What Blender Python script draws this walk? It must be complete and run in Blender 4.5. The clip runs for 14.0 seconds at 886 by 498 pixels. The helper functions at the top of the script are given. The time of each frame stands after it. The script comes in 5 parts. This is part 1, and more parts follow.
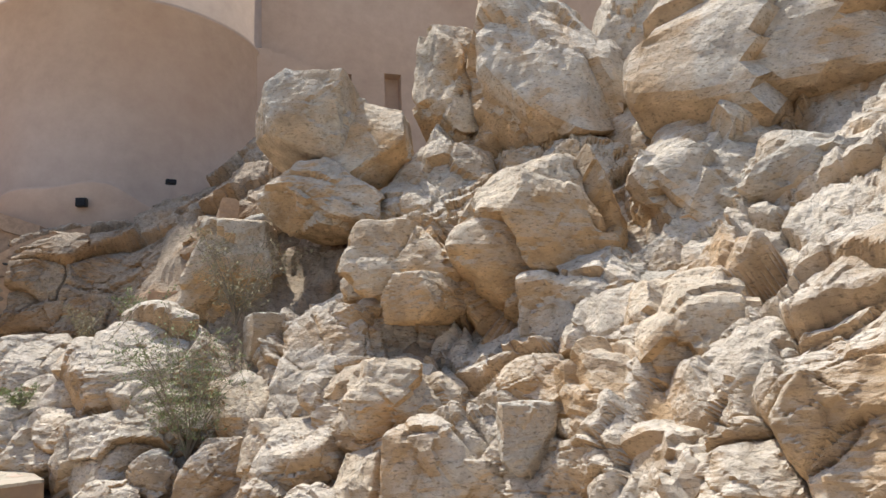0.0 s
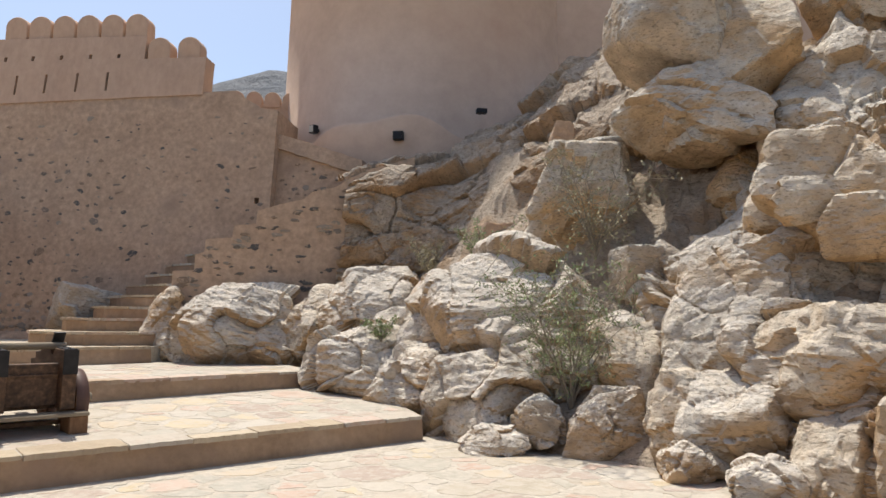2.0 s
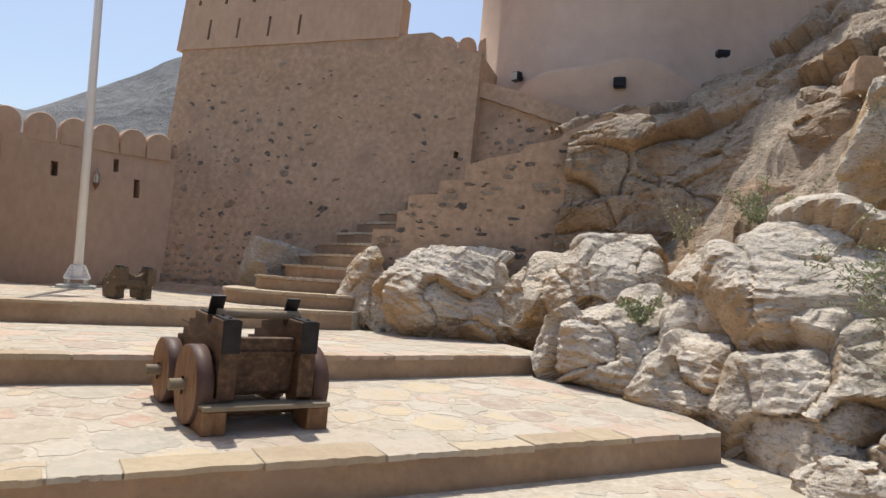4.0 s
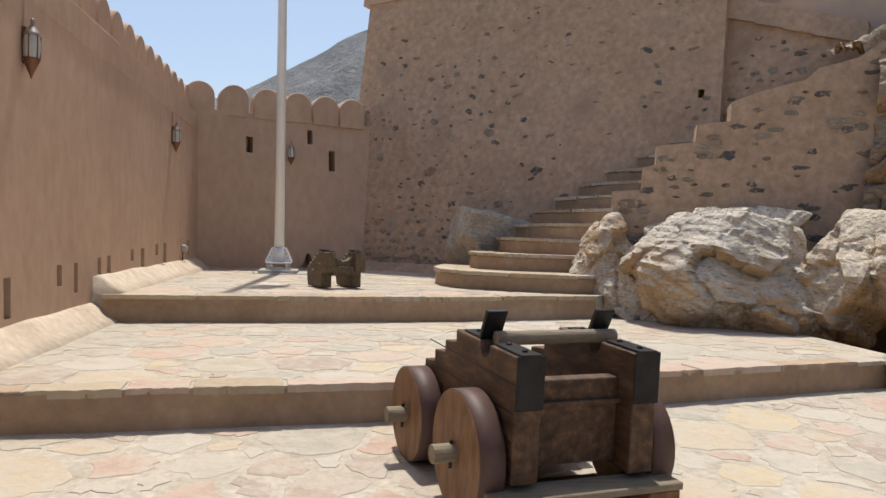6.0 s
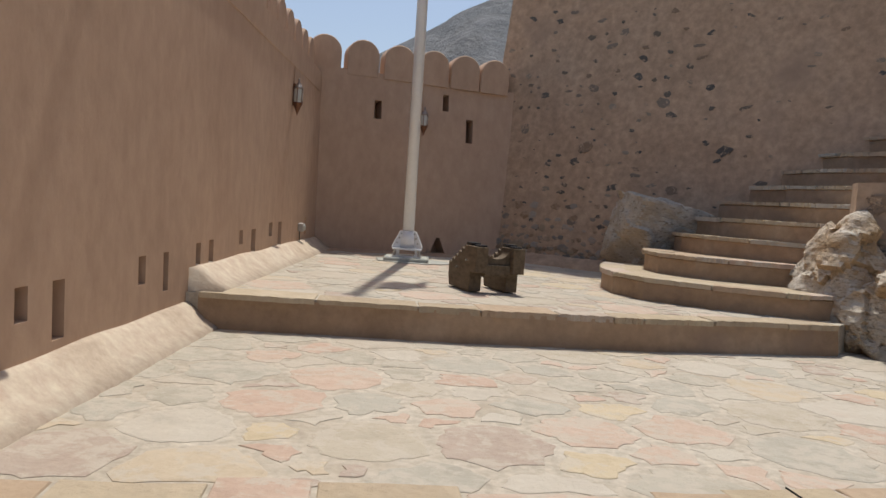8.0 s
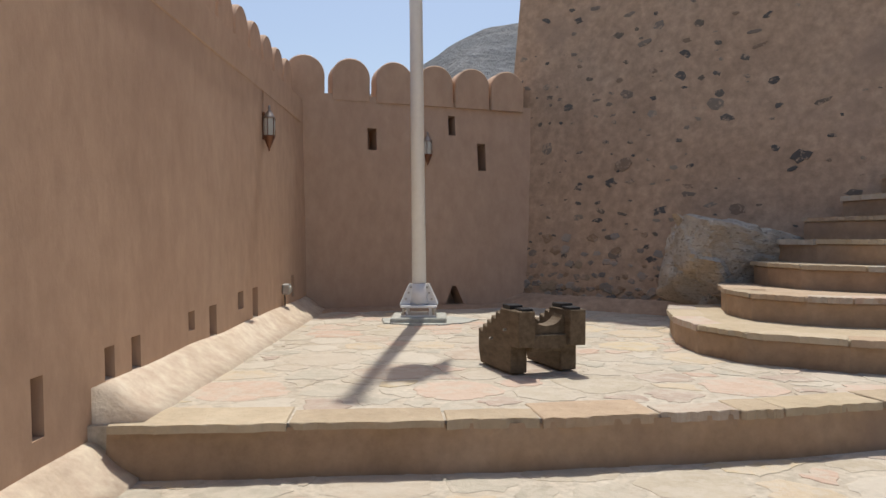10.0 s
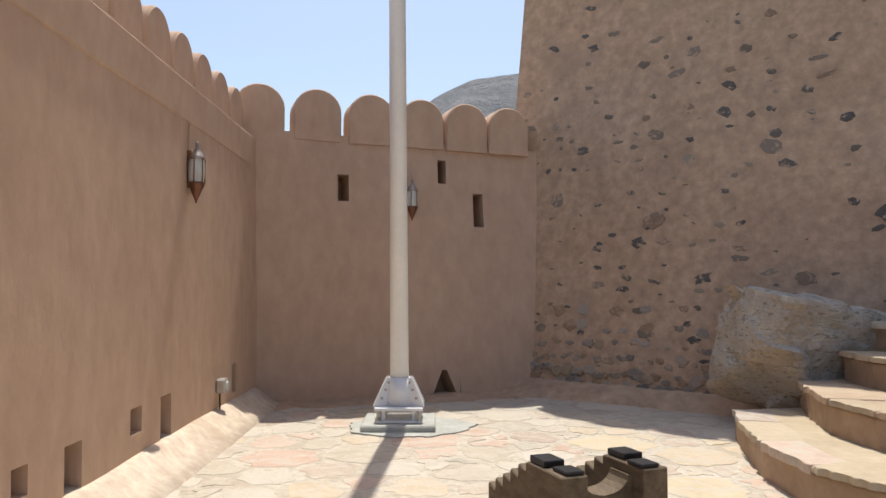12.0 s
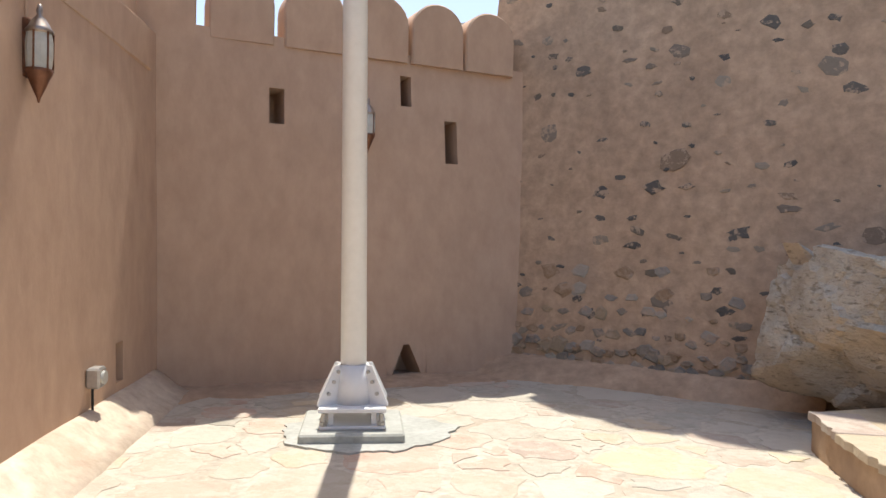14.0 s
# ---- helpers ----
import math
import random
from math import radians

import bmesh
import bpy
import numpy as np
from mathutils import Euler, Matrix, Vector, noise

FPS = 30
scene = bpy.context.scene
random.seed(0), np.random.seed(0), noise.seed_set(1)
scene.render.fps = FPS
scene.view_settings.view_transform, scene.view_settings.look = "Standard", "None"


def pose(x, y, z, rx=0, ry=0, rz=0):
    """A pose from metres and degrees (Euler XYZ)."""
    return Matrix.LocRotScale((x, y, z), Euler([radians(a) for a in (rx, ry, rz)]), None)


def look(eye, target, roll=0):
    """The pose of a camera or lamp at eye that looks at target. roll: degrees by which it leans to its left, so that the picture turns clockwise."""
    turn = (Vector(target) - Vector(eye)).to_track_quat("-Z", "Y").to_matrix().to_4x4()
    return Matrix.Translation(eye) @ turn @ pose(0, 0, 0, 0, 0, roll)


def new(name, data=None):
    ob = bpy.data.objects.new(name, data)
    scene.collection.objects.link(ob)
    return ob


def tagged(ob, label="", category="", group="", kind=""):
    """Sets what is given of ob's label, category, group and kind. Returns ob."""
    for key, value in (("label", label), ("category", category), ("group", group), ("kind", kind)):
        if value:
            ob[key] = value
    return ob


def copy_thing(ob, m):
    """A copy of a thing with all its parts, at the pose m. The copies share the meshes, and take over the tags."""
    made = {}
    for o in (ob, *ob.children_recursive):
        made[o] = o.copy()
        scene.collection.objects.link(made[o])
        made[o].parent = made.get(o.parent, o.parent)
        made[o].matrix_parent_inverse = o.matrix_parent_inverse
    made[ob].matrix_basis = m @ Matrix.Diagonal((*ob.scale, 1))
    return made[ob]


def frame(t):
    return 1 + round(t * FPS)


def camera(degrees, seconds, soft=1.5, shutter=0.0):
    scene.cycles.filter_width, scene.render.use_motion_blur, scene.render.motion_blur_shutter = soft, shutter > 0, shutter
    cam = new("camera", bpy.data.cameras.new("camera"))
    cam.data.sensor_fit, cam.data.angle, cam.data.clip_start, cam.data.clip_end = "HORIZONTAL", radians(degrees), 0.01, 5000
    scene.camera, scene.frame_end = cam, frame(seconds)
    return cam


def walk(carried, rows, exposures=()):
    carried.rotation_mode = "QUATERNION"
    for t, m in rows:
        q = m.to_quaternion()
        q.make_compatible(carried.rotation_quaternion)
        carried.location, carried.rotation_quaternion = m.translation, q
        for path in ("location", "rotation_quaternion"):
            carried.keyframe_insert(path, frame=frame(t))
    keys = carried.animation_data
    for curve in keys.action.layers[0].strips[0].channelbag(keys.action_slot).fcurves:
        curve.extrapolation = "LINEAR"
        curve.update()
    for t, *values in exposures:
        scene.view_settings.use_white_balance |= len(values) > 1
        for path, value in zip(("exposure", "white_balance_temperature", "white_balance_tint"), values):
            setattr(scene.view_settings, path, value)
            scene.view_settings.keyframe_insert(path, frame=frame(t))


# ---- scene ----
cam = camera(63.0, 14.0)
PATH = [
    (0, (-1.442, 0.133, 1.406), (0.112, 1.34, 1.761), -1.7),
    (0.5, (-1.491, 0.66, 1.409), (0.022, 1.921, 1.755), -2.9),
    (1, (-1.628, 1.299, 1.432), (-0.275, 2.732, 1.769), -0.7),
    (1.1, (-1.684, 1.378, 1.428), (-0.394, 2.872, 1.749), -0.3),
    (1.5, (-1.765, 1.865, 1.422), (-0.606, 3.477, 1.666), -0.0),
    (2, (-1.8, 2.477, 1.458), (-0.705, 4.14, 1.656), 0.7),
    (2.5, (-1.923, 3.053, 1.446), (-0.817, 4.712, 1.604), 4.1),
    (3, (-2.004, 3.67, 1.464), (-0.967, 5.373, 1.618), 4.4),
    (3.5, (-2.043, 4.302, 1.443), (-1.158, 6.091, 1.568), 5.7),
    (4, (-2.125, 4.878, 1.504), (-1.361, 6.724, 1.598), 3.9),
    (4.2, (-2.169, 5.108, 1.548), (-1.494, 6.989, 1.62), 3.9),
    (6.3, (-2.44, 7.546, 1.639), (-2.18, 9.528, 1.563), 2.2),
    (6.5, (-2.505, 7.775, 1.634), (-2.278, 9.758, 1.517), 2.6),
    (7, (-2.639, 8.26, 1.655), (-2.432, 10.245, 1.524), 2.3),
    (7.5, (-2.675, 8.804, 1.663), (-2.548, 10.798, 1.565), 2.0),
    (8, (-2.813, 9.279, 1.766), (-2.787, 11.276, 1.65), 4.4),
    (8.5, (-2.837, 9.632, 1.898), (-2.705, 11.619, 1.711), 3.8),
    (9, (-2.817, 10.103, 1.919), (-2.815, 12.103, 1.924), 1.0),
    (9.2, (-2.862, 10.337, 1.878), (-2.89, 12.336, 1.912), -0.1),
    (11.3, (-2.93, 12.59, 2.109), (-2.875, 14.582, 1.944), 0.6),
    (11.5, (-2.874, 12.765, 2.149), (-2.822, 14.764, 2.116), -0.9),
    (12, (-2.935, 13.224, 2.18), (-2.897, 15.221, 2.283), 0.2),
    (12.5, (-2.968, 13.705, 2.18), (-2.926, 15.7, 2.301), -0.6),
    (13, (-3.048, 14.161, 2.156), (-3.008, 16.159, 2.231), 0.4),
    (13.2, (-3.066, 14.314, 2.168), (-2.979, 16.312, 2.193), 0.3),
    (13.5, (-3.088, 14.59, 2.164), (-2.911, 16.582, 2.157), 1.2),
    (14, (-3.119, 15.033, 2.185), (-2.91, 17.022, 2.156), 1.1),
]
walk(cam, [(t, look(eye, target, roll)) for t, eye, target, roll in PATH],
     exposures=[(0.0, 0.52), (1.2, 0.56), (2.5, 0.36), (4.2, 0.32), (6.5, 0.19), (7.5, 0.03), (8.5, -0.1), (9.0, 0.1), (11.4, 0.2), (12.2, 0.6), (13.4, 0.7), (14.0, 0.84)])

# ---- light ----
SUN_EL, SUN_AZ = radians(68.3), radians(2)
world = bpy.data.worlds.new("sky")
scene.world = world
world.use_nodes = True
wn = world.node_tree.nodes
sky = wn.new("ShaderNodeTexSky")
sky.sky_type, sky.sun_disc = "NISHITA", False
sky.sun_elevation, sky.sun_rotation = SUN_EL, SUN_AZ
sky.air_density, sky.dust_density, sky.ozone_density = 1.0, 2.2, 1.0
wn["Background"].inputs["Strength"].default_value = 0.125
world.node_tree.links.new(sky.outputs["Color"], wn["Background"].inputs["Color"])
sun = new("sun", bpy.data.lights.new("sun", "SUN"))
sun.data.energy, sun.data.angle, sun.data.color = 3.5, radians(0.6), (1.0, 0.945, 0.85)
sd = Vector((math.sin(SUN_AZ) * math.cos(SUN_EL), math.cos(SUN_AZ) * math.cos(SUN_EL), math.sin(SUN_EL)))
sun.matrix_world = look(sd * 60, (0, 0, 0))
scene.view_settings.exposure = 0.0


# ---- materials ----
def mat(name, colours, scale=1.0, fine=12.0, rough=0.85, bump=0.3, dist=0.02, metal=0.0, rand=0.0, spots=None, stretch=(1, 1, 1), spec=0.3, over=None, tone=0.6):
    """A surface with colour patches at two scales, fine grain relief and, if rand is given, a tone of its own for each piece."""
    m = bpy.data.materials.new(name)
    m.use_nodes = True
    nt = m.node_tree
    n, l = nt.nodes, nt.links
    b = n["Principled BSDF"]
    b.inputs["Roughness"].default_value, b.inputs["Metallic"].default_value = rough, metal
    b.inputs["Specular IOR Level"].default_value = spec
    tc = n.new("ShaderNodeNewGeometry")
    mp = n.new("ShaderNodeMapping")
    mp.inputs["Scale"].default_value = stretch
    l.new(tc.outputs["Position"], mp.inputs["Vector"])
    big = n.new("ShaderNodeTexNoise")
    big.inputs["Scale"].default_value, big.inputs["Detail"].default_value, big.inputs["Roughness"].default_value = scale, 6, 0.6
    l.new(mp.outputs["Vector"], big.inputs["Vector"])
    small = n.new("ShaderNodeTexNoise")
    small.inputs["Scale"].default_value, small.inputs["Detail"].default_value, small.inputs["Roughness"].default_value = fine, 8, 0.65
    l.new(mp.outputs["Vector"], small.inputs["Vector"])
    ramp = n.new("ShaderNodeValToRGB")
    els = ramp.color_ramp.elements
    for i, c in enumerate(colours):
        p = 0.3 + 0.4 * i / max(1, len(colours) - 1)
        e = els[i] if i < 2 else els.new(p)
        e.position, e.color = p, (*c, 1)
    l.new(big.outputs["Fac"], ramp.inputs["Fac"])
    mix = n.new("ShaderNodeMix")
    mix.data_type, mix.blend_type = "RGBA", "OVERLAY"
    mix.inputs["Factor"].default_value = 0.55 if bump >= 0.6 else 0.24 if bump < 0.25 else 0.35
    l.new(ramp.outputs["Color"], mix.inputs["A"])
    l.new(small.outputs["Fac"], mix.inputs["B"])
    out = mix.outputs["Result"]
    if spots:
        col, sc, lo, hi = spots
        sp = n.new("ShaderNodeTexNoise")
        sp.inputs["Scale"].default_value, sp.inputs["Detail"].default_value = sc, 5
        l.new(mp.outputs["Vector"], sp.inputs["Vector"])
        mr = n.new("ShaderNodeMapRange")
        mr.inputs["From Min"].default_value, mr.inputs["From Max"].default_value = lo, hi
        l.new(sp.outputs["Fac"], mr.inputs["Value"])
        mx = n.new("ShaderNodeMix")
        mx.data_type = "RGBA"
        l.new(mr.outputs["Result"], mx.inputs["Factor"])
        l.new(out, mx.inputs["A"])
        mx.inputs["B"].default_value = (*col, 1)
        out = mx.outputs["Result"]
    if rand:
        oi = n.new("ShaderNodeObjectInfo")
        gi = n.new("ShaderNodeNewGeometry")
        ad = n.new("ShaderNodeMath")
        ad.operation = "ADD"
        l.new(oi.outputs["Random"], ad.inputs[0])
        l.new(gi.outputs["Random Per Island"], ad.inputs[1])
        fr = n.new("ShaderNodeMath")
        fr.operation = "FRACT"
        l.new(ad.outputs[0], fr.inputs[0])
        rr = n.new("ShaderNodeValToRGB")
        rr.color_ramp.interpolation = "CONSTANT"
        re = rr.color_ramp.elements
        tones = rand
        for i, c in enumerate(tones):
            e = re[i] if i < 2 else re.new(i / len(tones))
            e.position, e.color = i / len(tones), (*c, 1)
        l.new(fr.outputs[0], rr.inputs["Fac"])
        mz = n.new("ShaderNodeMix")
        mz.data_type = "RGBA"
        mz.inputs["Factor"].default_value = tone
        l.new(out, mz.inputs["A"])
        l.new(rr.outputs["Color"], mz.inputs["B"])
        out = mz.outputs["Result"]
    if over:
        col, sc, lo, hi, most = over
        ov = n.new("ShaderNodeTexNoise")
        ov.inputs["Scale"].default_value, ov.inputs["Detail"].default_value, ov.inputs["Roughness"].default_value = sc, 8, 0.68
        l.new(tc.outputs["Position"], ov.inputs["Vector"])
        om = n.new("ShaderNodeMapRange")
        om.inputs["From Min"].default_value, om.inputs["From Max"].default_value, om.inputs["To Max"].default_value = lo, hi, most
        l.new(ov.outputs["Fac"], om.inputs["Value"])
        ox = n.new("ShaderNodeMix")
        ox.data_type = "RGBA"
        l.new(om.outputs["Result"], ox.inputs["Factor"])
        l.new(out, ox.inputs["A"])
        ox.inputs["B"].default_value = (*col, 1)
        out = ox.outputs["Result"]
    l.new(out, b.inputs["Base Color"])
    add = n.new("ShaderNodeMath")
    add.operation = "MULTIPLY_ADD"
    l.new(big.outputs["Fac"], add.inputs[0])
    add.inputs[1].default_value = 1.5
    l.new(small.outputs["Fac"], add.inputs[2])
    bp = n.new("ShaderNodeBump")
    bp.inputs["Strength"].default_value, bp.inputs["Distance"].default_value = bump, dist
    l.new(add.outputs[0], bp.inputs["Height"])
    l.new(bp.outputs["Normal"], b.inputs["Normal"])
    return m


def rock_mat(name, pale, flank, scale=0.9):
    """Limestone: paler on faces turned up, darker orange on faces turned aside or down, layered fine relief and pits.
    """
    m = mat(name, [tuple(c * 0.72 for c in pale), pale, tuple(min(1, c * 1.15) for c in pale)], scale=1.6, fine=9, bump=0.9, dist=0.06, spec=0.2, over=(tuple(c * 0.5 for c in pale), 8.0, 0.56, 0.70, 0.65))
    nt = m.node_tree
    n, l = nt.nodes, nt.links
    b = n["Principled BSDF"]
    src = b.inputs["Base Color"].links[0].from_socket
    geo = n.new("ShaderNodeNewGeometry")
    no = n.new("ShaderNodeTexNoise")
    no.inputs["Scale"].default_value, no.inputs["Detail"].default_value = scale, 5
    l.new(geo.outputs["Position"], no.inputs["Vector"])
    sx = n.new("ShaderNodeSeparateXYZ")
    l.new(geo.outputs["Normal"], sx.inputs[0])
    # second colour gains weight as the face turns from up to down, plus noise
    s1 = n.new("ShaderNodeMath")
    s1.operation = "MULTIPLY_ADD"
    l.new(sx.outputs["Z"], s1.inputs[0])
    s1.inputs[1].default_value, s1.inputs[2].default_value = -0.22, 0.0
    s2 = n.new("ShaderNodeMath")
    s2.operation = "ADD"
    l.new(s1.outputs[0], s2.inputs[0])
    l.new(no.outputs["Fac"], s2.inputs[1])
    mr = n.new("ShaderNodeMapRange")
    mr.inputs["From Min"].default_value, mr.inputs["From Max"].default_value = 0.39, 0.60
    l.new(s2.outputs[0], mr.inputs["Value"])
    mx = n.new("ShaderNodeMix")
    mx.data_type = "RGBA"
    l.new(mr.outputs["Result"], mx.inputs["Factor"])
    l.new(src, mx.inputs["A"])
    sn = n.new("ShaderNodeTexNoise")
    sn.inputs["Scale"].default_value, sn.inputs["Detail"].default_value = 3.0, 6
    l.new(geo.outputs["Position"], sn.inputs["Vector"])
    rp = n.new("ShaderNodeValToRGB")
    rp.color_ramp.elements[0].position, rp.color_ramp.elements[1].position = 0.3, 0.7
    rp.color_ramp.elements[0].color = (*(c * 0.72 for c in flank), 1)
    rp.color_ramp.elements[1].color = (*(min(1, c * 1.2) for c in flank), 1)
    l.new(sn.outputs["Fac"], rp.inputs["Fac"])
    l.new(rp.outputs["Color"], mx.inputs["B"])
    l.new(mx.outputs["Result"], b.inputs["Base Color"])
    # bedding, fracture lines and pits added to the relief
    last = b.inputs["Normal"].links[0].from_node
    mp = n.new("ShaderNodeMapping")
    mp.inputs["Scale"].default_value, mp.inputs["Rotation"].default_value = (1.0, 1.0, 2.6), (0.35, 0.5, 0)
    l.new(geo.outputs["Position"], mp.inputs["Vector"])
    warp = n.new("ShaderNodeTexNoise")
    warp.inputs["Scale"].default_value, warp.inputs["Detail"].default_value = 2.2, 4
    l.new(mp.outputs["Vector"], warp.inputs["Vector"])
    wv = n.new("ShaderNodeMix")
    wv.data_type, wv.blend_type = "RGBA", "LINEAR_LIGHT"
    wv.inputs["Factor"].default_value = 0.4
    l.new(mp.outputs["Vector"], wv.inputs["A"])
    l.new(warp.outputs["Color"], wv.inputs["B"])
    for kind, sc, strength, far in (("crack", 1.5, 0.4, 0.05), ("crack", 4.2, 0.14, 0.02), ("noise", 7.0, 0.6, 0.05), ("noise", 24.0, 0.75, 0.02)):
        if kind == "crack":
            tx = n.new("ShaderNodeTexVoronoi")
            tx.feature = "DISTANCE_TO_EDGE"
            tx.inputs["Scale"].default_value = sc
            l.new(wv.outputs["Result"], tx.inputs["Vector"])
            cr = n.new("ShaderNodeMapRange")
            cr.inputs["From Max"].default_value = 0.09
            l.new(tx.outputs["Distance"], cr.inputs["Value"])
            h = cr.outputs["Result"]
        else:
            tx = n.new("ShaderNodeTexNoise")
            tx.inputs["Scale"].default_value, tx.inputs["Detail"].default_value, tx.inputs["Roughness"].default_value = sc, 8, 0.62
            l.new(wv.outputs["Result"], tx.inputs["Vector"])
            h = tx.outputs["Fac"]
        b2 = n.new("ShaderNodeBump")
        b2.inputs["Strength"].default_value, b2.inputs["Distance"].default_value = strength, far
        l.new(h, b2.inputs["Height"])
        l.new(last.outputs["Normal"], b2.inputs["Normal"])
        last = b2
    l.new(last.outputs["Normal"], b.inputs["Normal"])
    # dark dirt caught in the finest cracks and pits
    top = b.inputs["Base Color"].links[0].from_socket
    for vec, kind, sc, hi, most in ((wv, "crack", 2.1, 0.012, 0.3), (wv, "crack", 6.5, 0.02, 0.25), (mp, "pit", 15.0, 0.43, 0.6)):
        if kind == "crack":
            tx = n.new("ShaderNodeTexVoronoi")
            tx.feature = "DISTANCE_TO_EDGE"
            tx.inputs["Scale"].default_value = sc
            l.new(vec.outputs["Result"], tx.inputs["Vector"])
            val, lo = tx.outputs["Distance"], 0.0
        else:
            tx = n.new("ShaderNodeTexNoise")
            tx.inputs["Scale"].default_value, tx.inputs["Detail"].default_value = sc, 6
            l.new(vec.outputs["Vector"], tx.inputs["Vector"])
            val, lo = tx.outputs["Fac"], 0.33
        cr = n.new("ShaderNodeMapRange")
        cr.inputs["From Min"].default_value, cr.inputs["From Max"].default_value = lo, hi
        cr.inputs["To Min"].default_value, cr.inputs["To Max"].default_value = most, 0.0
        l.new(val, cr.inputs["Value"])
        dm = n.new("ShaderNodeMix")
        dm.data_type = "RGBA"
        l.new(cr.outputs["Result"], dm.inputs["Factor"])
        l.new(top, dm.inputs["A"])
        dm.inputs["B"].default_value = (*(c * 0.32 for c in flank), 1)
        top = dm.outputs["Result"]
    l.new(top, b.inputs["Base Color"])
    return m


PLASTER = mat("clay plaster", [(0.478, 0.328, 0.232), (0.515, 0.359, 0.255), (0.55, 0.388, 0.28)], 0.55, 7, 0.92, 0.2, 0.02, spots=((0.43, 0.29, 0.21), 0.35, 0.58, 0.8), stretch=(1, 1, 0.55))
PLASTER_OLD = mat("old clay plaster", [(0.40, 0.275, 0.185), (0.465, 0.325, 0.22), (0.505, 0.365, 0.255)], 0.9, 9, 0.95, 0.6, 0.03, spots=((0.33, 0.23, 0.165), 0.9, 0.55, 0.75))
TOWER_P = mat("pale clay plaster", [(0.50, 0.37, 0.28), (0.54, 0.405, 0.31), (0.57, 0.435, 0.34)], 0.3, 2.5, 0.92, 0.2, 0.02, spots=((0.46, 0.31, 0.22), 0.2, 0.55, 0.85))
RISER = mat("step plaster", [(0.30, 0.205, 0.13), (0.37, 0.255, 0.165), (0.43, 0.31, 0.21)], 1.5, 11, 0.92, 0.5, 0.02, spots=((0.30, 0.21, 0.15), 1.3, 0.55, 0.75))
MORTAR = mat("mortar", [(0.40, 0.35, 0.28), (0.47, 0.42, 0.345), (0.52, 0.475, 0.40)], 2.2, 18, 0.95, 0.6, 0.012, spots=((0.40, 0.34, 0.265), 1.7, 0.55, 0.75))
FLAG = mat("flagstone", [(0.317, 0.295, 0.246), (0.475, 0.431, 0.361), (0.554, 0.515, 0.440), (0.493, 0.396, 0.326)], 3.4, 20, 0.8, 0.7, 0.016, spots=((0.563, 0.528, 0.458), 2.3, 0.5, 0.66),
           rand=[(0.50, 0.395, 0.265), (0.44, 0.375, 0.295), (0.47, 0.305, 0.225), (0.50, 0.45, 0.375), (0.36, 0.335, 0.275), (0.53, 0.42, 0.255), (0.42, 0.32, 0.245), (0.48, 0.43, 0.35), (0.38, 0.345, 0.275), (0.36, 0.265, 0.21), (0.50, 0.35, 0.265), (0.41, 0.35, 0.26)], tone=0.66, over=((0.50, 0.45, 0.375), 6.5, 0.49, 0.57, 0.7))
CURB = mat("pale skirt plaster", [(0.52, 0.42, 0.32), (0.60, 0.50, 0.39), (0.63, 0.54, 0.43)], 1.2, 10, 0.93, 0.6, 0.02, spots=((0.44, 0.33, 0.24), 1.1, 0.56, 0.75))
CAP = mat("edge stone", [(0.32, 0.25, 0.175), (0.43, 0.345, 0.245), (0.51, 0.43, 0.325)], 2.5, 15, 0.85, 0.8, 0.02, rand=[(0.47, 0.39, 0.27), (0.42, 0.34, 0.24), (0.52, 0.44, 0.32), (0.45, 0.33, 0.23)])
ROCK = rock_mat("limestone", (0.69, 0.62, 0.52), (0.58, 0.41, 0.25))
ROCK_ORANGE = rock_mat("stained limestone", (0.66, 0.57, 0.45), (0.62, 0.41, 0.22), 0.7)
# bedrock's own brown, with shade of gaps and steep faces painted in
ROCK_BROWN_SHADE = rock_mat("brown bedrock", (0.44, 0.36, 0.275), (0.43, 0.285, 0.165), 1.1)
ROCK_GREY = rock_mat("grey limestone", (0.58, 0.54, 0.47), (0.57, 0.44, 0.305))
DARKSTONE = mat("dark wall stone", [(0.10, 0.09, 0.08), (0.17, 0.145, 0.12)], 6, 30, 0.8, 0.6, 0.01, rand=[(0.07, 0.068, 0.065), (0.11, 0.10, 0.09), (0.18, 0.135, 0.095), (0.26, 0.20, 0.15), (0.09, 0.08, 0.07), (0.32, 0.21, 0.13), (0.36, 0.29, 0.21), (0.40, 0.33, 0.25), (0.14, 0.12, 0.10), (0.30, 0.24, 0.18)], over=((0.46, 0.33, 0.23), 13.0, 0.53, 0.60, 0.85))
FOOTSTONE = mat("footing stone", [(0.20, 0.17, 0.14), (0.33, 0.28, 0.22)], 6, 30, 0.85, 0.7, 0.012, rand=[(0.16, 0.15, 0.14), (0.34, 0.20, 0.10), (0.42, 0.37, 0.31), (0.24, 0.20, 0.16), (0.38, 0.27, 0.16), (0.30, 0.27, 0.24)], over=((0.44, 0.32, 0.23), 9.0, 0.5, 0.62, 0.8))
WOOD = mat("dark timber", [(0.035, 0.02, 0.012), (0.085, 0.045, 0.024), (0.17, 0.10, 0.055)], 3, 22, 0.62, 0.5, 0.006, stretch=(6, 0.8, 6), spec=0.4)
WOOD_W = mat("wheel timber", [(0.14, 0.07, 0.035), (0.22, 0.12, 0.06), (0.28, 0.165, 0.09)], 5, 25, 0.6, 0.5, 0.006, stretch=(3, 3, 1))
WOOD_GREY = mat("weathered timber", [(0.20, 0.16, 0.11), (0.30, 0.25, 0.18)], 6, 30, 0.8, 0.5, 0.005, stretch=(1, 6, 6))
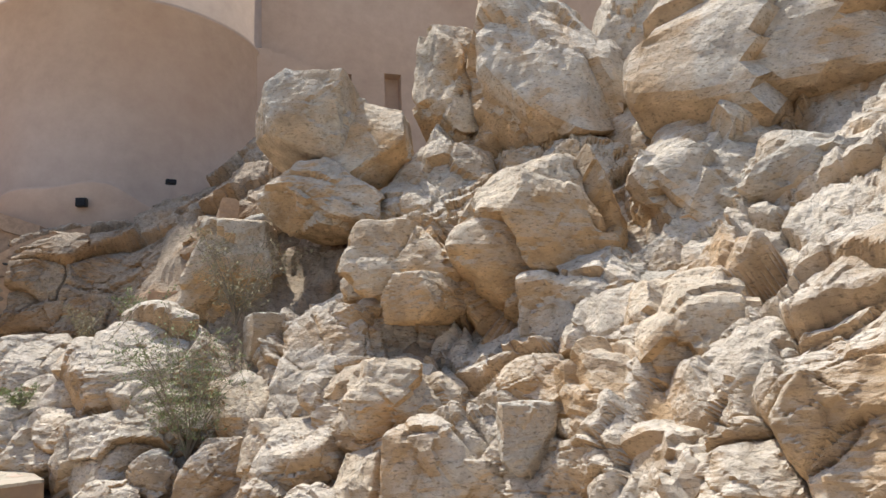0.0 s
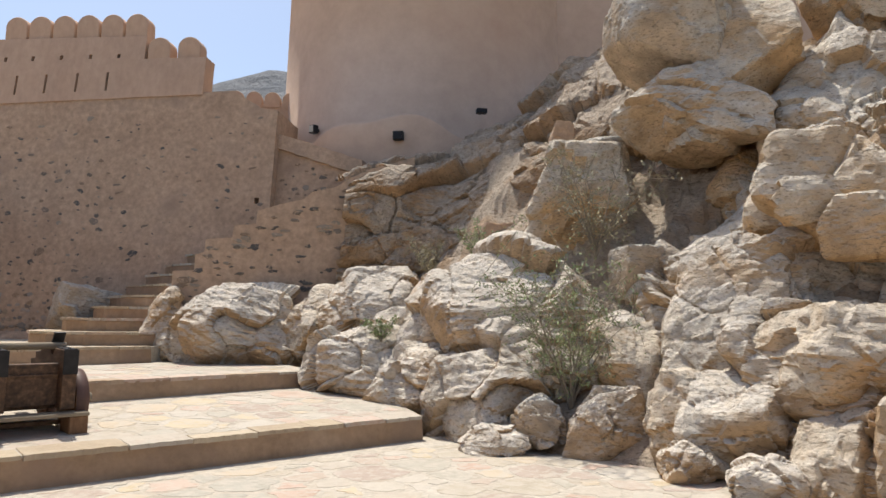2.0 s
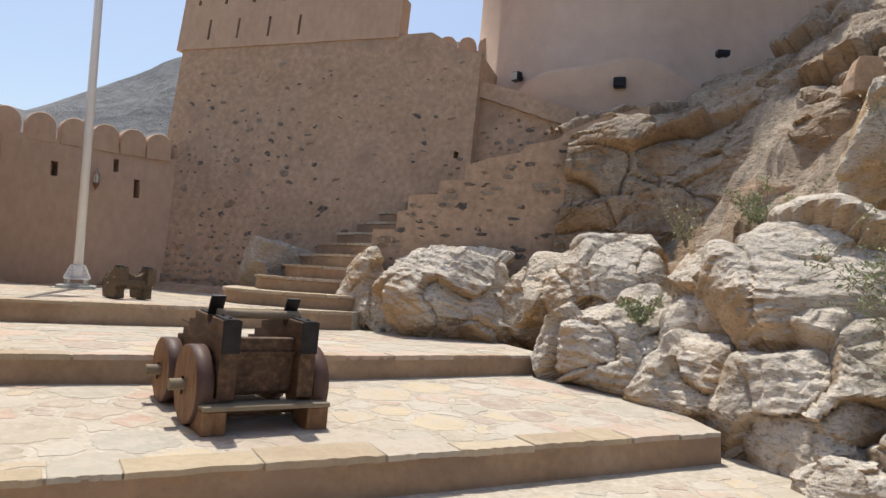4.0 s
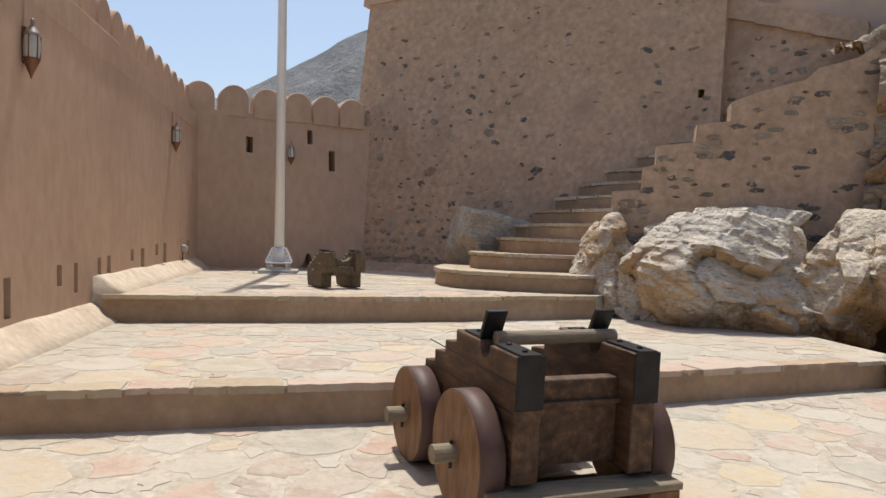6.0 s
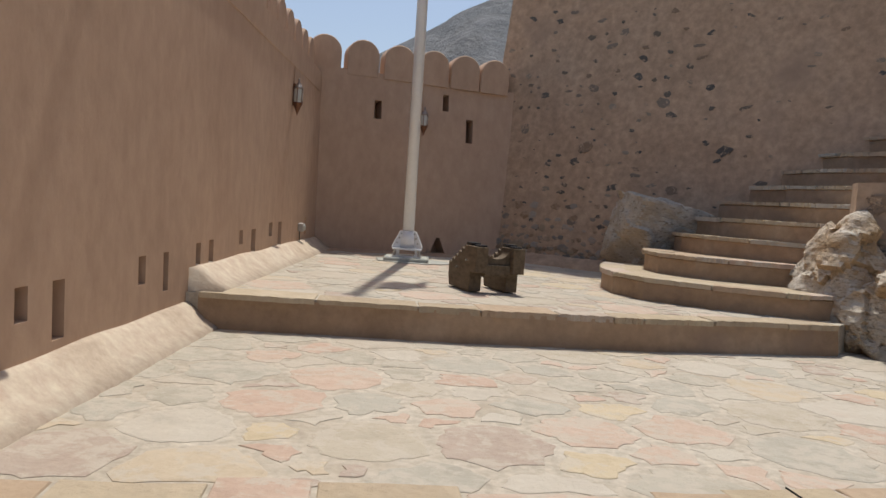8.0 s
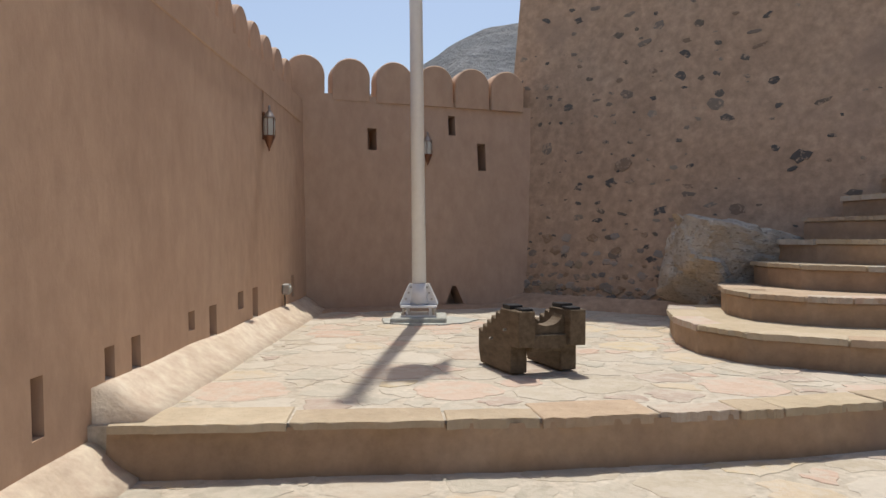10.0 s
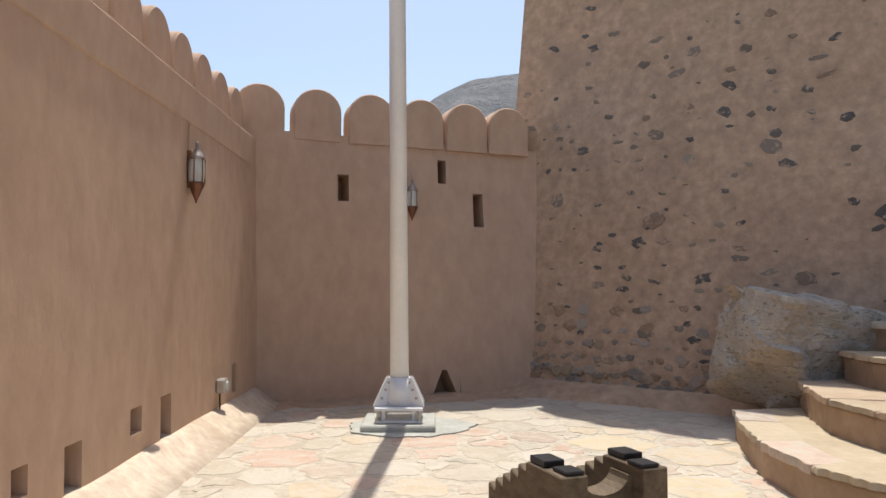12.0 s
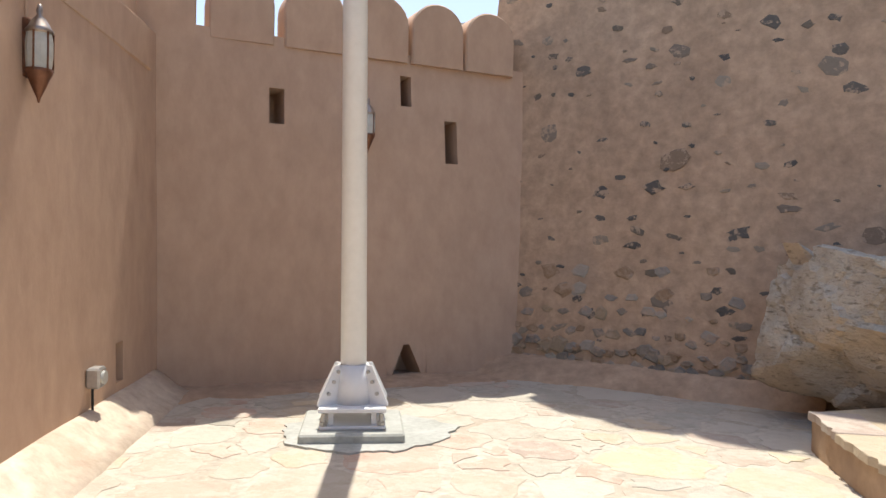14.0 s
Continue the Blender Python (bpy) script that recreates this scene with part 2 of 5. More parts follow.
WOOD_OLD = mat("aged brown timber", [(0.085, 0.06, 0.035), (0.13, 0.095, 0.06), (0.17, 0.125, 0.08)], 4, 25, 0.75, 0.5, 0.006, stretch=(6, 0.8, 6))
TYRE = mat("iron tyre", [(0.085, 0.05, 0.042), (0.12, 0.07, 0.058)], 5, 30, 0.55, 0.2, 0.004)
IRON = mat("black iron", [(0.018, 0.018, 0.02), (0.035, 0.035, 0.038)], 8, 40, 0.45, 0.2, 0.003, metal=0.6)
WHITE = mat("white enamel", [(0.72, 0.72, 0.72), (0.79, 0.79, 0.79)], 1.5, 20, 0.4, 0.05, 0.002, spec=0.5)
STEEL = mat("bolt steel", [(0.35, 0.34, 0.32), (0.5, 0.49, 0.47)], 8, 40, 0.4, 0.1, 0.002, metal=0.8)
CONCRETE = mat("grey concrete", [(0.34, 0.345, 0.31), (0.44, 0.445, 0.41)], 4, 25, 0.9, 0.4, 0.006)
COPPER = mat("aged copper", [(0.16, 0.075, 0.045), (0.26, 0.13, 0.08)], 9, 30, 0.5, 0.4, 0.004, metal=0.7)
SILVER = mat("tin", [(0.28, 0.23, 0.19), (0.42, 0.36, 0.31)], 9, 30, 0.35, 0.2, 0.003, metal=0.8)
FROST = mat("frosted lamp glass", [(0.42, 0.42, 0.38), (0.55, 0.55, 0.5)], 4, 30, 0.35, 0.1, 0.002, spec=0.6)
LEAF = mat("leaf", [(0.17, 0.21, 0.08), (0.24, 0.29, 0.13), (0.32, 0.35, 0.20)], 4, 20, 0.6, 0.1, 0.002)
LEAF_DRY = mat("dry leaf", [(0.28, 0.25, 0.14), (0.42, 0.38, 0.25)], 5, 20, 0.7, 0.1, 0.002)
TWIG = mat("twig bark", [(0.20, 0.165, 0.12), (0.30, 0.25, 0.19)], 8, 30, 0.85, 0.3, 0.003)
CLOTH = mat("flag cloth", [(0.55, 0.05, 0.04), (0.65, 0.62, 0.58)], 0.9, 20, 0.8, 0.1, 0.003)
DUST = mat("desert ground", [(0.34, 0.27, 0.19), (0.42, 0.34, 0.25)], 0.05, 2, 0.95, 0.4, 0.1)
# blue-grey haze of distance is put straight into the base colour
HILL = mat("haze-tinted mountain", [(0.155, 0.165, 0.175), (0.19, 0.195, 0.20), (0.225, 0.22, 0.215)], 0.012, 0.06, 0.95, 1.0, 9.0)


# ---- builders ----
def finish(name, bm, material, smooth=False, parent=None, label=""):
    me = bpy.data.meshes.new(name)
    bm.normal_update()
    bm.to_mesh(me)
    bm.free()
    me.materials.append(material)
    if smooth:
        for p in me.polygons:
            p.use_smooth = True
    ob = new(name, me)
    if parent is not None:
        ob.parent = parent
    if label:
        ob["label"] = label
    return ob


def part(name, bm, material, parent, label="", smooth=False):
    return finish(name, bm, material, smooth, parent, label)


def thing(name, m, label, category, group=""):
    ob = new(name)
    ob.empty_display_size = 0.1
    ob.matrix_world = m
    return tagged(ob, label, category, group)


def box(bm, x0, x1, y0, y1, z0, z1, m=None, bevel=0.0):
    r = bmesh.ops.create_cube(bm, size=1.0)
    vs = r["verts"]
    bmesh.ops.scale(bm, vec=(x1 - x0, y1 - y0, z1 - z0), verts=vs)
    bmesh.ops.translate(bm, vec=((x0 + x1) / 2, (y0 + y1) / 2, (z0 + z1) / 2), verts=vs)
    if bevel:
        es = list({e for v in vs for e in v.link_edges})
        g = bmesh.ops.bevel(bm, geom=es, offset=bevel, segments=1, affect="EDGES", profile=0.5)
        vs = list({v for f in g["faces"] for v in f.verts} | {v for v in vs if v.is_valid})
    if m is not None:
        bmesh.ops.transform(bm, matrix=m, verts=vs)
    return vs


def boxed(*a, **k):
    bm = bmesh.new()
    box(bm, *a, **k)
    return bm


def rod(bm, p, q, r0, r1=None, seg=10):
    p, q = Vector(p), Vector(q)
    d = q - p
    r = bmesh.ops.create_cone(bm, cap_ends=True, segments=seg, radius1=r0, radius2=r0 if r1 is None else r1, depth=d.length)
    bmesh.ops.transform(bm, matrix=Matrix.Translation((p + q) / 2) @ d.to_track_quat("Z", "Y").to_matrix().to_4x4(), verts=r["verts"])
    return r["verts"]


def rodded(p, q, r0, r1=None, seg=12):
    bm = bmesh.new()
    rod(bm, p, q, r0, r1, seg)
    return bm


def lathe(profile, seg=24, m=None):
    bm = bmesh.new()
    rings = []
    for r, z in profile:
        rings.append([bm.verts.new((r * math.cos(2 * math.pi * i / seg), r * math.sin(2 * math.pi * i / seg), z)) for i in range(seg)])
    for a, b in zip(rings, rings[1:]):
        for i in range(seg):
            bm.faces.new((a[i], a[(i + 1) % seg], b[(i + 1) % seg], b[i]))
    bm.faces.new(rings[-1])
    bm.faces.new(rings[0][::-1])
    if m is not None:
        bmesh.ops.transform(bm, matrix=m, verts=bm.verts)
    return bm


def prism(pts, z0, z1, bm=None, wob=0.0):
    """An upright solid on a plan outline (anticlockwise)."""
    bm = bm or bmesh.new()
    lo = [bm.verts.new((x, y, z0)) for x, y in pts]
    hi = [bm.verts.new((x, y, z1 + (random.uniform(-wob, wob) if wob else 0))) for x, y in pts]
    bm.faces.new(hi)
    bm.faces.new(lo[::-1])
    n = len(pts)
    for i in range(n):
        bm.faces.new((lo[i], lo[(i + 1) % n], hi[(i + 1) % n], hi[i]))
    return bm


def holed_wall(us, vs, holes, place, thick, recess, top=None):
    """A wall over the ranges us and vs, with rectangular recesses (u0, u1, v0, v1). place(u, v, depth) gives the point."""
    bm = bmesh.new()
    step = 0.8
    def cuts(a, b, marks):
        c = sorted({round(v, 4) for v in [a, b, *marks]})
        out = []
        for p, q in zip(c, c[1:]):
            k = max(1, math.ceil((q - p) / step))
            out += [p + (q - p) * i / k for i in range(k)]
        return out + [b]
    U = cuts(us[0], us[1], [h for x in holes for h in x[:2]])
    V = cuts(vs[0], vs[1], [h for x in holes for h in x[2:4]])
    cache = {}
    def vert(i, j, d):
        key = (i, j, d)
        if key not in cache:
            cache[key] = bm.verts.new(place(U[i], V[j], d))
        return cache[key]
    def inside(i, j):
        u, v = (U[i] + U[i + 1]) / 2, (V[j] + V[j + 1]) / 2
        return any(a < u < b and c < v < d for a, b, c, d in holes)
    nu, nv = len(U) - 1, len(V) - 1
    for i in range(nu):
        for j in range(nv):
            h = inside(i, j)
            d = recess if h else 0.0
            bm.faces.new((vert(i, j, d), vert(i + 1, j, d), vert(i + 1, j + 1, d), vert(i, j + 1, d)))
            bm.faces.new((vert(i, j, thick), vert(i, j + 1, thick), vert(i + 1, j + 1, thick), vert(i + 1, j, thick)))
            for di, dj, (a, b) in ((1, 0, ((i + 1, j), (i + 1, j + 1))), (0, 1, ((i + 1, j + 1), (i, j + 1))), (-1, 0, ((i, j + 1), (i, j))), (0, -1, ((i, j), (i + 1, j)))):
                x, y = i + di, j + dj
                edge = not (0 <= x < nu and 0 <= y < nv)
                if edge:
                    bm.faces.new((vert(*a, d), vert(*a, thick), vert(*b, thick), vert(*b, d)))
                elif h and not inside(x, y):
                    bm.faces.new((vert(*a, 0.0), vert(*b, 0.0), vert(*b, recess), vert(*a, recess)))
    bmesh.ops.recalc_face_normals(bm, faces=bm.faces)
    return bm


def merlon_mesh(w, h, d):
    """A round-topped battlement with softened edges, its foot at the origin, its face towards -y."""
    bm = bmesh.new()
    n = 12
    out = [(-w / 2, -0.06), (w / 2, -0.06)]
    r = w / 2
    sh = h - r * 0.95
    for i in range(n + 1):
        a = math.pi * i / n
        out.append((r * math.cos(a), sh + r * 0.95 * math.sin(a)))
    rings = []
    for y, k in ((-d / 2, 0.95), (-d / 2 + 0.022, 1.0), (d / 2 - 0.022, 1.0), (d / 2, 0.95)):
        rings.append([bm.verts.new((x * k, y, (z - h * 0.4) * k + h * 0.4 if z > 0 else z)) for x, z in out])
    m = len(out)
    for a, b in zip(rings, rings[1:]):
        for i in range(m):
            bm.faces.new((a[i], a[(i + 1) % m], b[(i + 1) % m], b[i]))
    bm.faces.new(rings[0][::-1])
    bm.faces.new(rings[-1])
    bmesh.ops.recalc_face_normals(bm, faces=bm.faces)
    for e in bm.edges:
        if len(e.link_faces) == 2 and e.calc_face_angle() > 0.5:
            e.smooth = False
    return bm


def fbm(p, octaves=4):
    v, a, f = 0.0, 0.5, 1.0
    for _ in range(octaves):
        v += a * noise.noise(p * f)
        a, f = a * 0.5, f * 2.03
    return v


def fracture(q, size, rnd_seed=0.0):
    """Blocky broken relief at q, in metres for blocks of about that size: each block has its own tilt and height, with open cracks between."""
    w = q / size + Vector((noise.noise(q * 1.3), noise.noise(q * 1.3 + Vector((7, 1, 3))), noise.noise(q * 1.3 + Vector((2, 9, 5))))) * 0.2
    d, pts = noise.voronoi(w)
    c = pts[0]
    h = noise.cell_vector(c * 3.17 + Vector((rnd_seed, 0.3, 0.7)))
    tilt = (w - c).dot(Vector((h.x - 0.5, h.y - 0.5, h.z - 0.5))) * 1.5
    gap = d[1] - d[0]
    crack = max(0.0, 1 - gap / 0.08) ** 2
    return size * (0.22 * (h.x - 0.5) + 0.42 * tilt - 0.09 * crack)


def boulder(name, c, size, yaw=0, tilt=0, lean=0, seed=0, material=None, label="", rough=0.10, facets=16, level=5, sharp=9, strata=0.05, category="boulder", parent=None, group="boulders on the slope"):
    """A fractured boulder: a polyhedron of random flat breaks, split into blocks, with bedding ledges and weathered pitting."""
    rnd = random.Random(seed * 7 + 3)
    planes = []
    for _ in range(facets):
        v = Vector((rnd.gauss(0, 1), rnd.gauss(0, 1), rnd.gauss(0, 0.9))).normalized()
        planes.append((v, rnd.uniform(0.78, 1.02)))
    for v in ((1, 0, 0), (-1, 0, 0), (0, 1, 0), (0, -1, 0), (0, 0, 1), (0, 0, -1)):
        planes.append((Vector(v), rnd.uniform(0.9, 1.0)))
    N = np.array([v / h for v, h in planes])
    bm = bmesh.new()
    bmesh.ops.create_icosphere(bm, subdivisions=level, radius=1.0)
    D = np.array([v.co for v in bm.verts])
    D /= np.linalg.norm(D, axis=1)[:, None]
    sharp = sharp * 2.6
    R = (np.maximum(D @ N.T, 0) ** sharp).sum(1) ** (-1.0 / sharp)
    off = Vector((seed * 3.71, seed * 1.93, seed * 5.17))
    S = Vector(size)
    mean = (S.x + S.y + S.z) / 3
    bed = Vector((0.25, 0.15, 1.0)).normalized()
    k = min(1.0, rough / 0.10)
    for v, d, r in zip(bm.verts, D, R):
        p = Vector(d) * float(r)
        shrink = 1 - (0.30 * max(0.0, p.z) if rough >= 0.06 else 0)
        w = Vector((p.x * S.x * shrink, p.y * S.y * shrink, p.z * S.z))
        q = w + off
        disp = 0.12 * mean * k * fbm(q * (0.9 / mean), 3)
        if level > 3:
            disp += 0.8 * k * fracture(q, 0.85 * mean, seed) + k * 0.32 * fracture(q + Vector((5, 3, 1)), 0.3 * mean, seed + 0.5)
        a = fbm(q * 2.6, 4)
        disp += (0.35 + 0.65 * k) * ((0.045 + 0.10 * rough) * a - 0.014 * abs(noise.noise(q * 5.0)) - 0.010 * abs(noise.noise(q * 11.0)))
        g = Vector((q.x * 3.2 + q.z, q.y * 3.2, q.z * 8.0 + q.x * 2.0))
        disp += (0.3 + 0.7 * k) * (0.030 * (0.5 - abs(noise.noise(g))) + 0.016 * (0.5 - abs(noise.noise(g * 2.3))))
        s = (w + Vector((0, 0, 0.2 * noise.noise(q * 1.4)))).dot(bed) / 0.13
        disp += strata * 0.22 * (abs((s % 1.0) - 0.5) - 0.25) * (0.7 + noise.noise(q * 1.1))
        v.co = w + Vector(d) * disp
    ob = finish(name, bm, material or ROCK, level < 4)
    ob.matrix_world = pose(*c, tilt, lean, yaw)
    if parent is None:
        tagged(ob, label or "pale weathered limestone boulder with orange stains", category, group)
    else:
        ob.parent = parent
        ob.matrix_parent_inverse = parent.matrix_world.inverted()
    return ob


# ---- plan of the terraces ----
L0, L1, L2, L3 = 0.02, 0.30, 0.68, 0.955
E1 = [(-5.0, 9.02), (2.95, 10.12)]
E2 = [(-5.0, 11.55), (-1.5, 11.93), (2.75, 12.85)]
E3 = [(-4.62, 14.93), (-2.4, 15.1), (-1.0, 15.33), (0.95, 15.85)]


def slab(name, edge, back, z0, z1, label):
    pts = list(edge) + back
    ob = finish(name, prism(pts, z0, z1), MORTAR)
    return tagged(ob, label, "terrace", kind="structure")


ground = bmesh.new()
R = 1500
ring = [(-R, -R), (R, -R), (R, R), (-R, R)]
ground.faces.new([ground.verts.new((x, y, -0.35)) for x, y in ring])
tagged(finish("ground", ground, DUST), "dry sandy desert ground reaching the horizon", "ground", kind="structure")
floor0 = slab("floor", [(-5.0, -6.0), (5.5, -6.0)], [(5.5, 9.9), (2.95, 10.3), (-5.0, 9.2)], -0.3, L0 - 0.003, "courtyard paving of irregular sunlit flagstones")
floor1 = slab("terrace_1", E1, [(3.6, 13.2), (-5.0, 11.9)], -0.28, L1 - 0.003, "first terrace of irregular flagstones with a plastered riser")
floor2 = slab("terrace_2", E2, [(3.0, 16.4), (-5.0, 15.2)], -0.27, L2 - 0.003, "second terrace of irregular flagstones with a plastered riser")
floor3 = slab("terrace_3", E3, [(2.4, 17.4), (1.5, 19.8), (-1.9, 22.6), (-5.0, 21.1), (-5.0, 14.9)], -0.26, L3 - 0.003, "upper terrace of worn flagstones below the bastion")


def riser(edge, z0, z1, terrace):
    """The plastered face of a step, a little uneven."""
    bm = bmesh.new()
    rows = []
    for (ax, ay), (bx, by) in zip(edge, edge[1:]):
        n = 28
        for i in range(n + 1):
            x, y = ax + (bx - ax) * i / n, ay + (by - ay) * i / n
            nx, ny = (by - ay), -(bx - ax)
            k = math.hypot(nx, ny)
            nx, ny = nx / k, ny / k
            col = []
            for j in range(5):
                z = z0 - 0.05 + (z1 - 0.02 - z0 + 0.05) * j / 4
                o = 0.012 + 0.02 * noise.noise(Vector((x * 1.7, z * 4, 3.0))) + 0.02 * (1 - j / 4)
                col.append(bm.verts.new((x + nx * o, y + ny * o, z)))
            rows.append(col)
    for a, b in zip(rows, rows[1:]):
        for j in range(4):
            bm.faces.new((a[j], b[j], b[j + 1], a[j + 1]))
    ob = finish("riser", bm, RISER, True, terrace)
    return ob


riser(E1, L0, L1, floor1)
riser(E2, L1, L2, floor2)
riser(E3, L2, L3, floor3)


# ---- walls ----
def left_place(u, v, d):
    return (-4.72 - 0.022 * (v - 0.9) - d + 0.012 * noise.noise(Vector((u * 0.6, v * 0.6, 1.0))), u, v)


SLOTS = [(12.62, 12.73, 1.07, 1.24), (12.95, 13.07, 0.93, 1.24), (14.0, 14.12, 1.1, 1.29), (14.43, 14.53, 1.01, 1.29), (15.13, 15.25, 1.14, 1.32),
         (15.47, 15.6, 1.08, 1.33), (16.42, 16.55, 1.24, 1.38), (16.87, 17.05, 1.1, 1.38), (17.66, 17.84, 1.27, 1.43), (18.16, 18.36, 1.1, 1.43), (19.92, 20.06, 1.2, 1.46),
         (11.4, 11.52, 0.9, 1.22), (11.05, 11.16, 1.05, 1.22), (9.9, 10.02, 0.85, 1.2), (9.5, 9.61, 1.02, 1.2)]
wall_west = finish("wall_west", holed_wall((-6, 20.95), (-0.3, 3.74), SLOTS, left_place, 0.62, 0.34), PLASTER)
tagged(wall_west, "tall clay-plastered courtyard wall with small loopholes", "wall", kind="structure")
BW0, BW1 = Vector((-4.80, 20.80, 0)), Vector((-1.45, 22.0, 0))
bdir = (BW1 - BW0).normalized()
bnor = Vector((-bdir.y, bdir.x, 0))
blen = (BW1 - BW0).length


def back_place(u, v, d):
    p = BW0 + bdir * u + bnor * (d + 0.0735 + (0.035 + 0.11 * max(0, u) / blen) * (v - 3.0) + 0.012 * noise.noise(Vector((u * 0.6, v * 0.6, 5.0))))
    return (p.x, p.y, v)


def bu(x):
    return (x - BW0.x) / bdir.x


HOLES = [(bu(-2.97), bu(-2.62), 0.93, 1.24), (bu(-3.92), bu(-3.80), 3.12, 3.42), (bu(-2.80), bu(-2.70), 3.38, 3.66), (bu(-2.39), bu(-2.27), 2.88, 3.28)]
wall_north = finish("wall_north", holed_wall((-0.3, blen + 0.9), (0.3, 3.86), HOLES, back_place, 0.45, 0.38), PLASTER)
tagged(wall_north, "clay-plastered end wall with three arrow slits", "wall", kind="structure")

mm = merlon_mesh(0.53, 0.52, 0.32)
m0 = tagged(finish("merlon", mm, PLASTER, True), "rounded clay-plastered battlement on the end wall", "battlement", "battlements of the end wall")
byaw = math.degrees(math.atan2(bdir.y, bdir.x))
first = True
for x in (-4.72, -4.13, -3.55, -2.98, -2.45, -1.93):
    p = BW0 + bdir * bu(x) + bnor * 0.27
    m = pose(p.x, p.y, 3.84, 0, 0, byaw)
    if first:
        m0.matrix_world = m
        first = False
    else:
        copy_thing(m0, m)
ml = tagged(finish("merlon", merlon_mesh(0.47, 0.48, 0.28), PLASTER, True), "rounded clay-plastered battlement on the long wall", "battlement", "battlements of the long wall")
ml.matrix_world = pose(-5.04, 20.55, 3.72, 0, 0, 90)
for i in range(1, 30):
    copy_thing(ml, pose(-5.04, 20.55 - 0.53 * i, 3.72, 0, 0, 90))


def curb(name, y0, y1, z, z1):
    """The sloping plaster skirt at the foot of the long wall."""
    bm = bmesh.new()
    rows = []
    n = 24
    for i in range(n + 1):
        y = y0 + (y1 - y0) * i / n
        k = 0.02 * noise.noise(Vector((0, y * 1.3, z)))
        rows.append([bm.verts.new(p) for p in ((-4.82, y, z1 + 0.05 + k), (-4.70, y, z1 + 0.03 + k), (-4.66, y, z1 + 0.01 + k), (-4.56, y, z + 0.5 * (z1 - z) + k), (-4.45 + k, y, z + 0.015), (-4.44 + k, y, z - 0.3), (-4.82, y, z - 0.3))])
    for a, b in zip(rows, rows[1:]):
        for j in range(7):
            bm.faces.new((a[j], a[(j + 1) % 7], b[(j + 1) % 7], b[j]))
    bm.faces.new(rows[0])
    bm.faces.new(rows[-1][::-1])
    bmesh.ops.recalc_face_normals(bm, faces=bm.faces)
    return tagged(finish(name, bm, CURB, True), "sloping plaster skirt along the foot of the wall", "skirting", kind="structure")


curb("trim_1", 11.65, 14.95, L2, L2 + 0.17)
curb("trim_2", 14.97, 20.75, L3, L3 + 0.15)
curb("trim_3", 4.0, 11.6, L1, L1 + 0.16)

band = boxed(-4.86, -4.766, -6.0, 20.75, 3.40, 3.735, bevel=0.025)
tagged(finish("trim_5", band, PLASTER), "slightly proud plaster band under the battlements", "moulding", kind="structure")

# bastion: battered rubble wall, plain parapet above
BO, BD, BN = Vector((-1.75, 22.3, 0)), Vector((0.7795, -0.6257, 0)).normalized(), Vector((0.6257, 0.7795, 0)).normalized()


def bast_place(u, v, d):
    p = BO + BD * u + BN * (0.148 * (v - 4) + d + 0.02 * noise.noise(Vector((u * 0.9, v * 0.9, 9.0))))
    return (p.x, p.y, v)


def bast_top(u):
    """Height of the rubble face: level under the parapet, stepping down at its free end."""
    return 6.50 + 0.042 * u if u < 6.05 else float(np.interp(u, [6.05, 6.2, 6.4, 7.1], [6.75, 6.6, 6.32, 6.22]))


wall_east = finish("bastion_wall", holed_wall((-0.15, 7.02), (0.3, 6.5), [(6.66, 6.76, 4.05, 4.2)], lambda u, v, d: bast_place(u, v * (1 if v < 3 else 1 + (bast_top(u) / 6.5 - 1) * (v - 3) / 3.5), d), 1.6, 0.3), PLASTER_OLD)
tagged(wall_east, "battered bastion wall of plastered rubble with dark stones showing", "bastion", kind="structure")
slots = [(u, u + 0.06, 6.72, 7.22) for u in (0.46, 1.21, 2.0, 2.75)] + [(u, u + 0.08, 7.6, 7.72) for u in (0.07, 0.77, 1.5, 2.24, 2.95)]
par_place = lambda u, v, d: bast_place(u, v + 0.03 * u * (8.2 - v) / 1.7, d - 0.04)
par = finish("bastion_parapet", holed_wall((-0.3, 3.64), (6.5, 8.2), slots, par_place, 0.5, 0.3), PLASTER)
tagged(par, "plain plastered bastion parapet with narrow loopholes", "parapet", kind="structure")
tagged(finish("bastion_shoulder", holed_wall((3.64, 5.18), (6.5, 7.55), [], par_place, 0.5, 0.3), PLASTER), "lower stepped end of the bastion parapet", "parapet", kind="structure")
tagged(finish("bastion_wing", holed_wall((7.02, 10.4), (0.8, 5.6), [], lambda u, v, d: bast_place(u, v + (v - 0.8) / 4.8 * (0.08 - 0.345 * (u - 7.02)), d + 0.3), 1.2, 0.3), PLASTER_OLD), "lower rubble wing wall between the bastion and the tower", "wall", kind="structure")
for k in range(4):
    u0 = 7.0 + 0.42 * k
    bm = bmesh.new()
    c = [(u0, 5.72 - 0.145 * k, 0.2), (u0 + 0.75, 5.5 - 0.145 * k, 0.24), (u0 + 0.85, 5.5 - 0.145 * k, 1.1), (u0, 5.7 - 0.145 * k, 1.1)]
    lo = [bm.verts.new(bast_place(u, z - 0.35, d)) for u, z, d in c]
    hi = [bm.verts.new(bast_place(u, z, d)) for u, z, d in c]
    bm.faces.new(hi)
    bm.faces.new(lo[::-1])
    for i in range(4):
        bm.faces.new((lo[i], lo[(i + 1) % 4], hi[(i + 1) % 4], hi[i]))
    bmesh.ops.recalc_face_normals(bm, faces=bm.faces)
    tagged(finish("wall_ledge", bm, PLASTER_OLD), "stepped plaster ledge capping the wing wall below the tower", "ledge", kind="structure")
